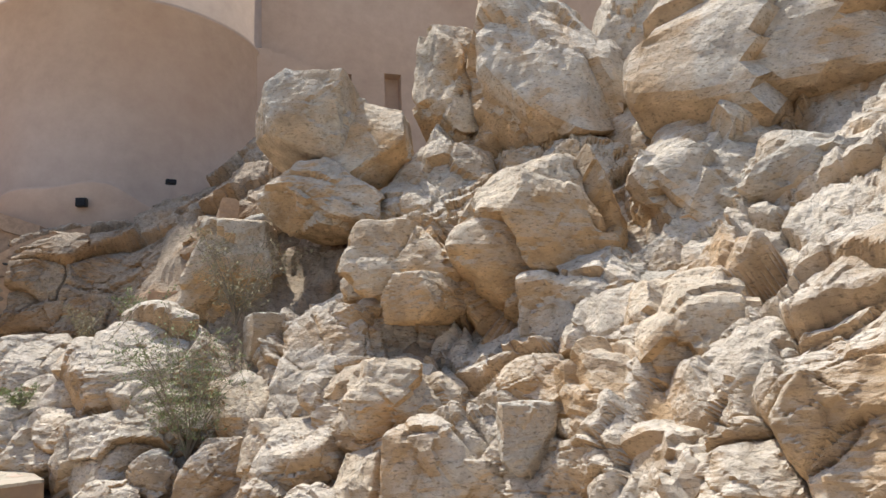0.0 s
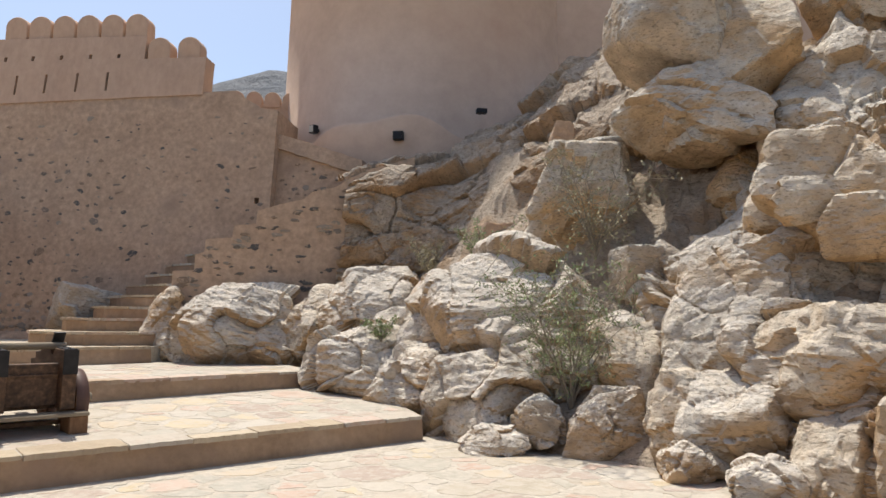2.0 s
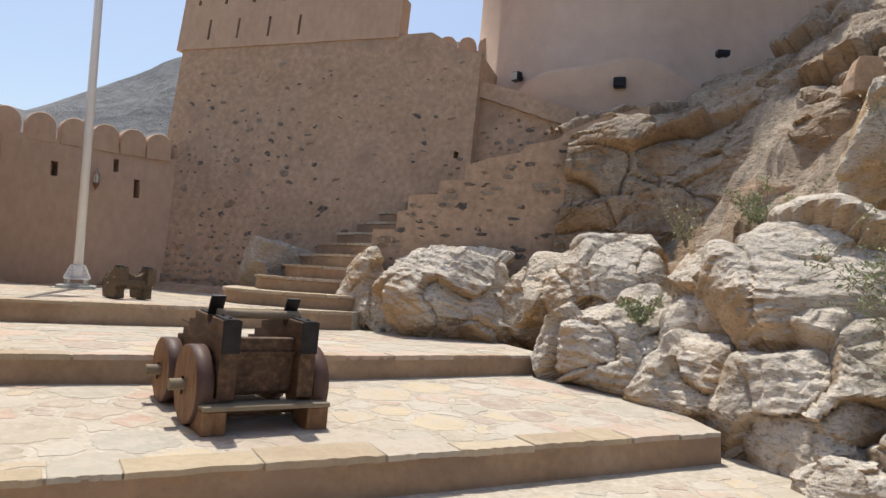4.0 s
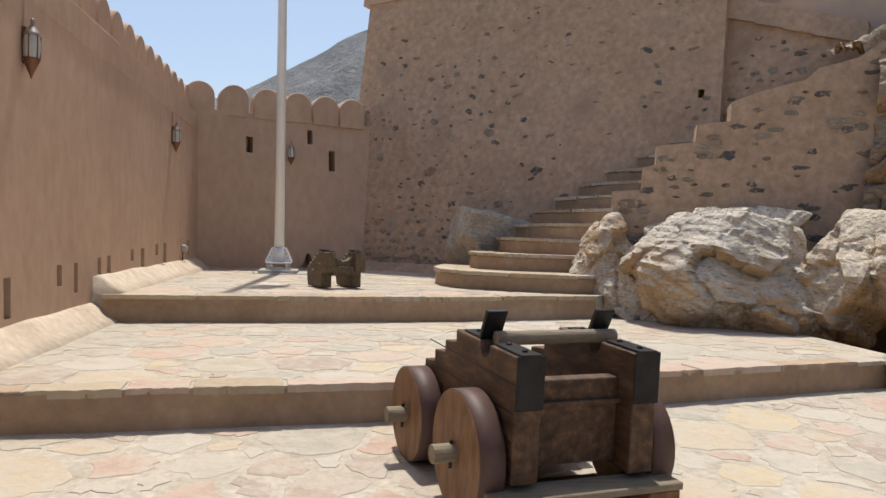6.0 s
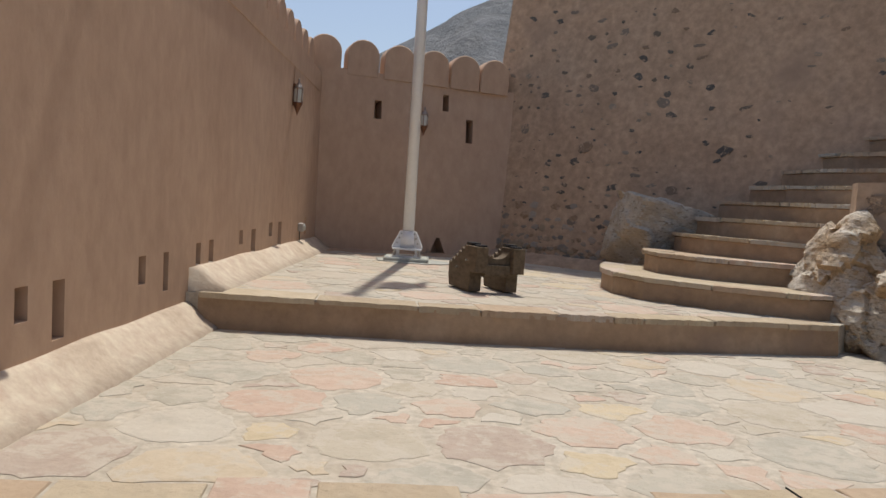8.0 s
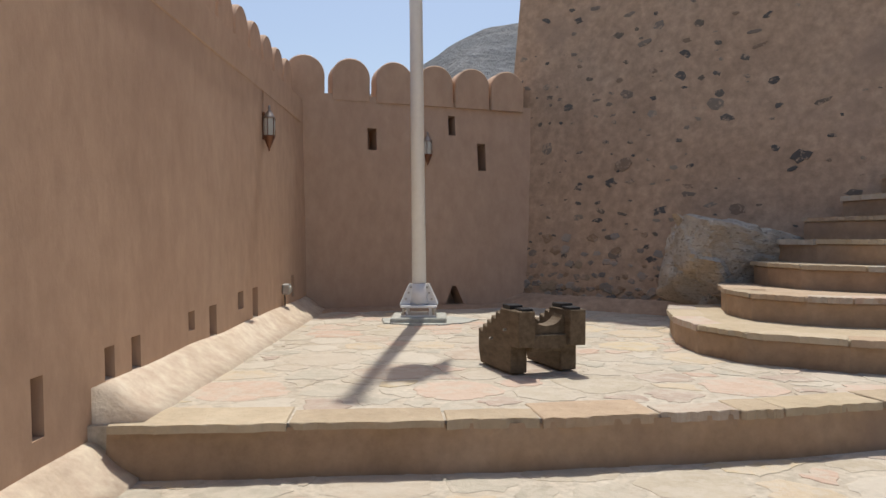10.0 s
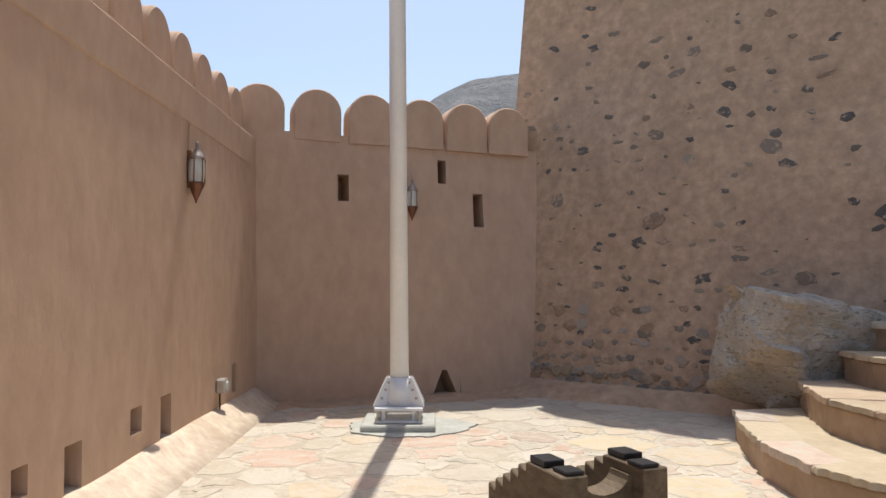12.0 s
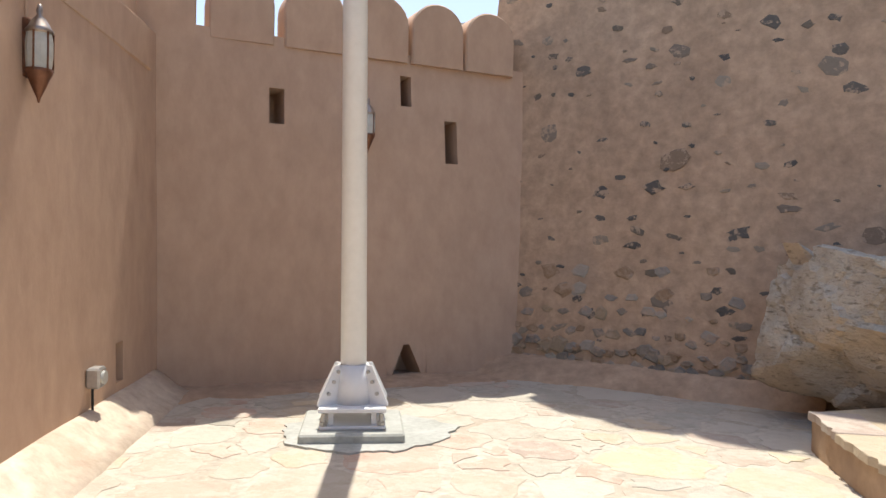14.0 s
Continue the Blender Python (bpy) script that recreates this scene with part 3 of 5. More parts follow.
bang = math.degrees(math.atan2(BD.y, BD.x))
mb = tagged(finish("merlon", merlon_mesh(0.56, 0.62, 0.4), PLASTER, True), "rounded battlement on top of the bastion", "battlement", "battlements of the bastion")
spots = [(3.32 - 0.62 * i, 8.18) for i in range(6)] + [(3.98, 7.52), (4.72, 7.52)]
for i, (u, z) in enumerate(spots):
    m = Matrix.Translation(bast_place(u, z, 0.22)) @ pose(0, 0, 0, 0, 0, bang)
    if i == 0:
        mb.matrix_world = m
    else:
        copy_thing(mb, m)
ms = tagged(finish("merlon", merlon_mesh(0.42, 0.36, 0.3), PLASTER, True), "small battlement on the wall between bastion and tower", "battlement", "small battlements")
ms.matrix_world = pose(3.9, 21.2, 7.1, 0, 0, -30)
for i in range(1, 6):
    copy_thing(ms, pose(3.9 + 0.42 * i, 21.2 - 0.22 * i, 7.1, 0, 0, -30))
tagged(finish("link_wall", boxed(-3.5, 2.6, -0.2, 0.2, 0, 7.12, m=pose(5.2, 20.6, 0, 0, 0, -28)), PLASTER), "plastered wall joining bastion and round tower", "wall", kind="structure")

# round tower
tower_m = lathe([(r - 0.36, z) for r, z in [(4.58, 3.2), (4.55, 5.2), (4.53, 5.86), (4.50, 5.95), (4.36, 5.99), (4.30, 8.5), (4.24, 11.0), (4.30, 11.04), (4.30, 11.14), (4.22, 11.18), (4.16, 14.2), (3.8, 14.2), (3.8, 13.2)]], 96)
for v in tower_m.verts:
    a = math.atan2(v.co.y, v.co.x)
    if 5.4 < v.co.z < 6.3:
        v.co.z += 0.28 * math.sin(a * 5.0 + 0.8) + 0.12 * math.sin(a * 11)
tower = tagged(finish("round_tower", tower_m, TOWER_P, True), "massive round plastered tower with an uneven plaster skirt", "tower", kind="structure")
tower.location = (8.98, 19.87, 0)
bld = holed_wall((-3, 14), (4.0, 16), [(0.45, 1.0, 10.0, 10.95), (2.06, 2.61, 9.0, 11.1)], lambda u, v, d: (13.0 + u * 0.82 + d * 0.57, 16.0 - u * 0.57 + d * 0.82, v), 2.0, 0.4)
tagged(finish("keep_wall", bld, TOWER_P), "plain plastered keep wall with small arched niches", "wall", kind="structure")

# stepped parapet coming down from the tower in front of the keep
bm = bmesh.new()
steps = [(-2.6, 4.0), (0.3, 4.0), (0.3, 10.6), (-0.1, 10.6), (-0.1, 10.84), (-0.6, 10.84), (-0.6, 10.96), (-1.05, 10.96), (-1.05, 11.13), (-1.5, 11.13), (-1.5, 11.24), (-1.95, 11.24), (-1.95, 11.45), (-2.6, 11.45)]
sides = [[bm.verts.new((13.0 + u * 0.82 + d * 0.57, 16.0 - u * 0.57 + d * 0.82, z)) for u, z in steps] for d in (-0.6, -0.15)]
bm.faces.new(sides[0])
bm.faces.new(sides[1][::-1])
for i in range(len(steps)):
    j = (i + 1) % len(steps)
    bm.faces.new((sides[0][i], sides[1][i], sides[1][j], sides[0][j]))
bmesh.ops.recalc_face_normals(bm, faces=bm.faces)
tagged(finish("stepped_parapet", bm, TOWER_P), "plastered parapet descending in small steps beside the round tower", "parapet", kind="structure")

# hillside
def foot(y):
    ys = [-6, 0, 3, 6, 8, 10, 12.6, 14, 15.6, 17.2, 22]
    xs = [3.6, 4.2, 4.7, 4.6, 3.95, 3.3, 3.5, 4.0, 4.3, 4.3, 4.4]
    return float(np.interp(y, ys, xs))


def hill_z(x, y):
    d = x - foot(y)
    p = Vector((x, y, 0))
    k = float(np.interp(y, [4, 11, 13.5], [0.95, 1.0, 1.7]))
    cap = float(np.interp(y, [5.5, 7.2, 8.2, 12, 14, 16, 18], [7.6, 7.0, 4.5, 4.4, 4.9, 5.4, 5.6]))
    z = k * d + 0.05
    if d > 0:
        z += 0.55 * fbm(p * 0.7, 5) * min(1, d) - 0.3 * abs(noise.noise(p * 1.6)) * min(1, d)
    if z > cap:
        z = cap + 0.1 * (z - cap)
    q = Vector((x, y, z))
    if d > 0:
        z += min(1, d) * (0.8 * fracture(q, 0.9, 1.3) + 0.7 * fracture(q + Vector((3, 1, 8)), 0.36, 2.1)) + 0.1 * fbm(q * 2.4, 3)
    return max(z, -0.4)


bm = bmesh.new()
gx, gy = 150, 270
grid = [[bm.verts.new((2.0 + 14.0 * i / gx, -6 + 28.0 * j / gy, 0)) for j in range(gy + 1)] for i in range(gx + 1)]
for col in grid:
    for v in col:
        v.co.z = hill_z(v.co.x, v.co.y)
for i in range(gx):
    for j in range(gy):
        bm.faces.new((grid[i][j], grid[i + 1][j], grid[i + 1][j + 1], grid[i][j + 1]))
# dark rock colour stands in for shade in the gaps between boulders
tagged(finish("rocky_slope", bm, ROCK_BROWN_SHADE), "steep slope of fractured stained limestone bedrock, coloured darker for shade", "hillside", kind="structure")


def crag(name, columns, material, label, nu, nv, big, mid, seed, amp=1.0):
    """A continuous face of broken rock, drawn through columns of (x, y, z) from foot to top, split into tilted blocks with open cracks."""
    P = np.array(columns, float)
    def spline(A, n):
        A = np.concatenate([2 * A[:1] - A[1:2], A, 2 * A[-1:] - A[-2:-1]])
        out = []
        for t in np.linspace(0, len(A) - 3.0001, n):
            k = int(t)
            f = t - k
            a, b, c, d = A[k:k + 4]
            out.append(0.5 * (2 * b + (c - a) * f + (2 * a - 5 * b + 4 * c - d) * f * f + (3 * b - a - 3 * c + d) * f ** 3))
        return np.array(out)
    S = spline(P, nu)
    S = np.swapaxes(spline(np.swapaxes(S, 0, 1), nv), 0, 1)
    N = np.cross(np.gradient(S, axis=1), np.gradient(S, axis=0))
    N /= np.linalg.norm(N, axis=2)[:, :, None] + 1e-9
    if N[nu // 2, nv // 2] @ np.array((-0.6, -0.3, 0.6)) < 0:
        N = -N
    off = Vector((seed * 2.7, seed * 1.1, seed * 3.3))
    bm = bmesh.new()
    grid = []
    for i in range(nu):
        col = []
        for j in range(nv):
            p, n = Vector(S[i, j]), Vector(N[i, j])
            q = p + off
            bed = Vector((q.x, q.y, q.z * 1.35 + 0.25 * q.y))
            d = 1.05 * fracture(bed, big, seed) + 0.85 * fracture(bed + Vector((4, 1, 2)), mid, seed + 1.7) + 0.5 * fracture(bed + Vector((1, 7, 5)), mid * 0.4, seed + 3.1)
            g = Vector((q.x * 3.2 + q.z, q.y * 3.2, q.z * 8.0 + q.x * 2.0))
            d = amp * (d + 0.2 * big * fbm(q * 0.8, 4)) + 0.05 * fbm(q * 3.5, 4) + 0.03 * (0.5 - abs(noise.noise(g))) + 0.016 * (0.5 - abs(noise.noise(g * 2.3)))
            col.append(bm.verts.new(p + n * d))
        grid.append(col)
    for a, b in zip(grid, grid[1:]):
        for j in range(nv - 1):
            bm.faces.new((a[j], b[j], b[j + 1], a[j + 1]))
    bmesh.ops.recalc_face_normals(bm, faces=bm.faces)
    return tagged(finish(name, bm, material), label, "rock face", kind="structure")


crag("rock_face_1", [
    [(3.9, 15.15, 0.8), (4.15, 15.2, 2.6), (4.35, 15.35, 4.15), (5.0, 17.2, 4.6)],
    [(4.7, 14.3, 0.9), (4.85, 14.4, 2.7), (5.05, 15.0, 4.4), (6.0, 16.5, 4.8)],
    [(5.3, 13.6, 1.2), (5.6, 13.9, 2.9), (6.0, 14.5, 4.4), (7.2, 15.9, 5.35)],
    [(5.6, 12.8, 1.4), (5.95, 13.0, 3.3), (6.4, 13.3, 4.55), (8.2, 15.4, 5.95)],
    [(6.0, 11.9, 1.6), (6.3, 12.2, 3.3), (6.8, 12.3, 4.8), (8.9, 14.7, 6.7)],
    [(6.6, 11.0, 1.8), (7.0, 11.3, 3.6), (7.6, 11.5, 5.2), (9.6, 13.8, 7.6)],
    [(7.5, 9.6, 2.0), (8.3, 10.0, 3.6), (9.0, 10.2, 5.4), (11.0, 12.0, 7.8)]], ROCK_BROWN_SHADE, "brown bedrock coloured darker for shade, with cracks and orange hollows below the tower", 230, 150, 1.9, 0.7, 3.0, 0.6)
crag("rock_face_2", [
    [(4.5, 8.6, -0.2), (5.0, 8.6, 1.2), (5.9, 8.6, 2.2), (7.9, 8.4, 4.0), (9.6, 9.2, 6.0)],
    [(4.5, 7.6, -0.2), (4.95, 7.6, 1.2), (5.7, 7.4, 2.5), (7.4, 7.2, 4.2), (9.2, 8.0, 6.0)],
    [(4.4, 6.4, -0.2), (4.85, 6.3, 1.0), (6.2, 6.5, 2.2), (7.4, 6.4, 4.0), (9.0, 6.6, 6.4)],
    [(4.6, 5.0, -0.2), (5.0, 4.9, 0.75), (6.5, 5.1, 2.1), (7.6, 5.1, 3.7), (9.5, 5.4, 6.3)],
    [(4.5, 3.6, -0.2), (5.0, 3.7, 0.85), (6.1, 3.9, 1.85), (7.5, 4.2, 3.05), (9.8, 4.4, 5.7)],
    [(4.1, 2.6, -0.2), (4.6, 2.8, 0.9), (5.8, 3.1, 1.8), (7.5, 3.0, 3.15), (10.2, 3.2, 5.9)],
    [(3.6, 1.8, -0.2), (4.05, 1.85, 1.1), (4.75, 1.8, 1.85), (6.85, 1.8, 3.1), (10.3, 2.0, 5.8)],
    [(3.5, 0.8, -0.2), (3.95, 0.9, 1.1), (4.65, 0.9, 1.95), (6.6, 0.8, 3.2), (10.0, 0.6, 5.6)],
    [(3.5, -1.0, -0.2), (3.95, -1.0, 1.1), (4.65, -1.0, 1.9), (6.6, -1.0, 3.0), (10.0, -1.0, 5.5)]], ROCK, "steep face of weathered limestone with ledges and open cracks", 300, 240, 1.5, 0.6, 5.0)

# distant mountains
AZ = [-60, -30, -14, -9.8, -8.3, -4.8, -2, 0.5, 3.4, 6.8, 11, 14.5, 17, 19.5, 23, 27, 35, 60, 110]
EL = [5, 7, 9, 10.1, 10.0, 11.8, 13.4, 14.9, 16.3, 16.6, 17.0, 17.4, 18.3, 19.2, 18.9, 17, 14, 8, 4]
bm = bmesh.new()
cols = []
for i in range(241):
    a = -60 + 170 * i / 240
    e = float(np.interp(a, AZ, EL)) + 0.25 * fbm(Vector((a * 0.35, 0, 0)), 4)
    col = []
    for k in range(13):
        f = k / 12
        d = 420 + 300 * f
        h = 720 * math.tan(radians(e)) * f ** 0.85 + 26 * fbm(Vector((a * 0.3, k * 0.45, 4)), 5) * (1 - f) * f * 4
        col.append(bm.verts.new((-2 + d * math.sin(radians(a)), 6 + d * math.cos(radians(a)), h - 1)))
    cols.append(col)
for a, b in zip(cols, cols[1:]):
    for k in range(12):
        bm.faces.new((a[k], b[k], b[k + 1], a[k + 1]))
tagged(finish("backdrop", bm, HILL, True), "bare mountain ridge in the distance, haze painted into its blue-grey colour", "mountain", kind="structure")

# ---- stairs beside the bastion ----
stairs = thing("stairs", pose(0, 0, 0), "curved plastered stone steps climbing beside the bastion", "stairs")
FRONTS = [
    [(-0.45, 19.1), (-0.6, 18.6), (-0.78, 17.9), (-0.8, 17.25), (-0.6, 16.78), (-0.02, 16.4), (0.8, 16.1), (1.4, 16.3)],
    [(0.1, 19.1), (-0.05, 18.7), (-0.22, 18.1), (-0.2, 17.62), (0.1, 17.25), (0.4, 17.1), (1.1, 16.95), (1.6, 17.1)],
    [(0.45, 19.1), (0.38, 18.6), (0.5, 18.15), (0.9, 17.75), (1.4, 17.35), (1.7, 17.3)],
]
for i in range(11):
    x = 0.72 + 0.37 * i
    FRONTS.append([(x, 19.4 - 0.1 * i), (x + 0.16, 18.6 - 0.06 * i), (x + 0.5, 17.75), (x + 0.85, 16.82 - 0.05 * i)])
STEPS = []
for i, fr in enumerate(FRONTS):
    z = L3 + 0.235 * (i + 1)
    back = [(2.1, 17.45), (2.1, 19.6)] if i < 3 else [(6.4, 16.2), (6.4, 18.9)]
    pts = fr + back
    k = part("step", prism(pts, z - (0.30 if i < 3 else 1.4), z - 0.04), RISER, stairs)
    STEPS.append(k)
    grown = [(x - 0.008, y - 0.006) for x, y in fr] + back
    c = part("tread", prism(grown, z - 0.04, z), CAP, k, "worn stone slab tread")
    for ob in (k, c):
        md = ob.modifiers.new("bevel", "BEVEL")
        md.width, md.segments, md.limit_method = 0.015, 2, "ANGLE"

# rubble core that carries the steps
for top, pts in ((1.6, [(1.35, 16.9), (2.2, 16.5), (6.0, 15.3), (6.4, 18.8), (1.9, 18.8)]), (2.35, [(2.9, 16.3), (6.0, 15.3), (6.3, 18.7), (3.1, 18.7)]), (3.0, [(3.9, 15.9), (6.0, 15.3), (6.2, 18.6), (4.1, 18.6)])):
    part("core", prism(pts, 0.3, top), RISER, stairs, "rubble core under the steps")

# stepped masonry wall on the open side of the stairs
PROFILE = [(-0.36, 2.0), (-0.355, 2.33), (0.03, 2.36), (0.04, 2.66), (0.2, 2.7), (0.21, 2.95), (0.7, 2.99), (0.72, 3.23), (1.13, 3.28), (1.14, 3.53), (1.54, 3.67), (2.03, 3.8), (2.17, 3.95), (2.64, 4.08), (2.87, 4.24), (3.33, 4.46), (4.2, 4.75)]
SW0, SWD, SWN = Vector((1.75, 16.45, 0)), Vector((0.919, -0.394, 0)), Vector((0.394, 0.919, 0))


def stair_place(u, z, d):
    p = SW0 + SWD * u + SWN * (d + 0.04 * (z - 3))
    return (p.x, p.y, z)


bm = bmesh.new()
front = []
for d in (0.0, 0.42):
    row = [bm.verts.new(stair_place(u, z + 0.03 * noise.noise(Vector((u * 4, d, 7))), d + 0.02 * noise.noise(Vector((u * 3, z * 3, 0))))) for u, z in PROFILE]
    base = [bm.verts.new(stair_place(u, 0.4, d)) for u, z in PROFILE]
    front.append((row, base))
for k in range(len(PROFILE) - 1):
    (r0, b0), (r1, b1) = front
    bm.faces.new((b0[k], b0[k + 1], r0[k + 1], r0[k]))
    bm.faces.new((b1[k + 1], b1[k], r1[k], r1[k + 1]))
    bm.faces.new((r0[k], r0[k + 1], r1[k + 1], r1[k]))
bm.faces.new((front[0][1][0], front[0][0][0], front[1][0][0], front[1][1][0]))
bmesh.ops.recalc_face_normals(bm, faces=bm.faces)
stair_wall = tagged(finish("stair_wall", bm, PLASTER_OLD), "stepped rubble wall with dark stones beside the stairs", "wall", kind="structure")

# plaster cheeks that narrow the drain hole to a triangle
for x0, x1, xt in ((-2.99, -2.955, -2.80), (-2.60, -2.635, -2.78)):
    bm = bmesh.new()
    corners = ((x0, 1.28), (xt, 1.28), (x1, 0.90))
    f = [bm.verts.new(back_place(bu(x), z, 0.004)) for x, z in corners]
    g = [bm.verts.new(back_place(bu(x), z, 0.37)) for x, z in corners]
    bm.faces.new(f)
    bm.faces.new(g[::-1])
    for i in range(3):
        bm.faces.new((f[i], f[(i + 1) % 3], g[(i + 1) % 3], g[i]))
    bmesh.ops.recalc_face_normals(bm, faces=bm.faces)
    tagged(finish("drain_cheek", bm, PLASTER), "plaster cheek of the triangular drain hole", "trim", kind="structure")

# ---- boulders ----
O, G = ROCK_ORANGE, ROCK_GREY
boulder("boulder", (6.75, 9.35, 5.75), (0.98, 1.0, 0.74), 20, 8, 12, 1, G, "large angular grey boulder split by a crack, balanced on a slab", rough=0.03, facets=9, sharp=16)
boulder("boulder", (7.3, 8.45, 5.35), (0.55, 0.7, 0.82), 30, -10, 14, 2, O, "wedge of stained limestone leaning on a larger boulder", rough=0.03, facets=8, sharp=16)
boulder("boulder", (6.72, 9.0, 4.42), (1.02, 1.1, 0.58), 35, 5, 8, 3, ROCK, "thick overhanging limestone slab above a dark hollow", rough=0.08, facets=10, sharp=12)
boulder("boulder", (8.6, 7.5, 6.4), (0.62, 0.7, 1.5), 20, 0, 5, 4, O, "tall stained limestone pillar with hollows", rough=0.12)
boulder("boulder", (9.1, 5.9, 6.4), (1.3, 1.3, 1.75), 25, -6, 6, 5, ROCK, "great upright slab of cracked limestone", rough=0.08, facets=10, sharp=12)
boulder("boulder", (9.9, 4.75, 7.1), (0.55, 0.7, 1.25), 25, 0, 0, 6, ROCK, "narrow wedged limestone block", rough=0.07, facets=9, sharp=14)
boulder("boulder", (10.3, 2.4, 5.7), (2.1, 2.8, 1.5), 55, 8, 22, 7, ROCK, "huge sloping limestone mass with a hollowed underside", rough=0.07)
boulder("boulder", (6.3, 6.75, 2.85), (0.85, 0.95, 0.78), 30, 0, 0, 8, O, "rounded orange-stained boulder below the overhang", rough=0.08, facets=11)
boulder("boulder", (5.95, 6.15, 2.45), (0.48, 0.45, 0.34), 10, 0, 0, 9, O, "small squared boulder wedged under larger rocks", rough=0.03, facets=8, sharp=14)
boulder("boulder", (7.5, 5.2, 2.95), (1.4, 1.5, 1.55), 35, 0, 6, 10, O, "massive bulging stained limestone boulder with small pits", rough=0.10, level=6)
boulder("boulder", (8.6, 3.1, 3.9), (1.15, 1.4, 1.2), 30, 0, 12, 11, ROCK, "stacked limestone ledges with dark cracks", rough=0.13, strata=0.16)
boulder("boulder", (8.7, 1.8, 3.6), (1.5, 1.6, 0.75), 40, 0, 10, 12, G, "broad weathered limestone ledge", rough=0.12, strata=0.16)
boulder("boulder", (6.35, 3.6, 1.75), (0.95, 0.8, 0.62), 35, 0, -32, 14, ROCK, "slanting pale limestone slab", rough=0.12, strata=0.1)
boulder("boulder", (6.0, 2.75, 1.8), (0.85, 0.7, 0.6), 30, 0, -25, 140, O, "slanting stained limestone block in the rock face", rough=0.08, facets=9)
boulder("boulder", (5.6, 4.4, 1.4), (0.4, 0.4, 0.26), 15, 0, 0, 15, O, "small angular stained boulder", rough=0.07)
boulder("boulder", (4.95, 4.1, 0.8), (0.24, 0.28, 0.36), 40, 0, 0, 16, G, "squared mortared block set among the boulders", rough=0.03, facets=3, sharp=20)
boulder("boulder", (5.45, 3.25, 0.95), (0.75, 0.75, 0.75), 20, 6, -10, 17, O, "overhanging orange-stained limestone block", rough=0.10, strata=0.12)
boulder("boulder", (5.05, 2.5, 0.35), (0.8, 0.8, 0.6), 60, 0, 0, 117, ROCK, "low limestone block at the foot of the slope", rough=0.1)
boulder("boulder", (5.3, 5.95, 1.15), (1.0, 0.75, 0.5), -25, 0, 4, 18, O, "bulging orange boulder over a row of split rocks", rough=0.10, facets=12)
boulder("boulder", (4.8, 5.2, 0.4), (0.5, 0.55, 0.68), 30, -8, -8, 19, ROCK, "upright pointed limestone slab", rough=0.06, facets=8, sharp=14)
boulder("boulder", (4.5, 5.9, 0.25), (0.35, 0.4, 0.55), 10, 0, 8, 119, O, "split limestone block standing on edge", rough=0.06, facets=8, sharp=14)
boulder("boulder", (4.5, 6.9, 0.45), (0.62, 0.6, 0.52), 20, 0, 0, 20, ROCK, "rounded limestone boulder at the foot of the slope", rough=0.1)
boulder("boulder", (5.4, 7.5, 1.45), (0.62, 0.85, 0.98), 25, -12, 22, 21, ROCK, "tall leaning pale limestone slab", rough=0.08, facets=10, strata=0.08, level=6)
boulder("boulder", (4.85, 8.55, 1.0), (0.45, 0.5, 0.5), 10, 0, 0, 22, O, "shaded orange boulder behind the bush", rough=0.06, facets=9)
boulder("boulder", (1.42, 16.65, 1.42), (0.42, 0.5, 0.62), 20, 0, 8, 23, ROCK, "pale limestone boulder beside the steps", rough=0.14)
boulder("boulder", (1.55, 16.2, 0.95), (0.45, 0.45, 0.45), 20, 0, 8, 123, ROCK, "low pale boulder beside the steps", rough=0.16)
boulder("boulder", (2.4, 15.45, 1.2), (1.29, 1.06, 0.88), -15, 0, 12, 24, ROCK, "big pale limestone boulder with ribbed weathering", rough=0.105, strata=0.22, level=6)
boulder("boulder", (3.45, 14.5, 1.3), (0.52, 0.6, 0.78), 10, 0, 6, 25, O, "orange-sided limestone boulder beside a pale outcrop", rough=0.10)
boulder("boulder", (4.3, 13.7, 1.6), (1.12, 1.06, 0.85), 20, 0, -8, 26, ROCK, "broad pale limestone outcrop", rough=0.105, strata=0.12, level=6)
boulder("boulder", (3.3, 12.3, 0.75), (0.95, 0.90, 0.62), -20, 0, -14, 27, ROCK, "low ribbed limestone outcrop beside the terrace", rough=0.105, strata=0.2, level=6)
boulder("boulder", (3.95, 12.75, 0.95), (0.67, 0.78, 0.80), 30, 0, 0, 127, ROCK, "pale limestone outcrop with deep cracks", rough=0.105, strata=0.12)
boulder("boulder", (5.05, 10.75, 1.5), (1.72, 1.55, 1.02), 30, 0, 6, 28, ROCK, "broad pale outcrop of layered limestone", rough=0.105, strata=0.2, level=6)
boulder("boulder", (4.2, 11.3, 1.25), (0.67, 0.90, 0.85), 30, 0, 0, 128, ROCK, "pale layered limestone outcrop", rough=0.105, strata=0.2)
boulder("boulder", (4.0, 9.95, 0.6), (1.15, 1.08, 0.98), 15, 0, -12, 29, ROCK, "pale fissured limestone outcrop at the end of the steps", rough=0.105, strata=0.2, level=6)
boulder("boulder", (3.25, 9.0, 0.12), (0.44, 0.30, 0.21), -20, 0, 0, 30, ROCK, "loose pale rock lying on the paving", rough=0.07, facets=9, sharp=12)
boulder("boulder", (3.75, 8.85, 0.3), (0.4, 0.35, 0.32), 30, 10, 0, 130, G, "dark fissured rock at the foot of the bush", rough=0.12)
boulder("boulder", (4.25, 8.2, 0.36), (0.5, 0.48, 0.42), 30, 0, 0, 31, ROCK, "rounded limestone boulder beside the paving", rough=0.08)
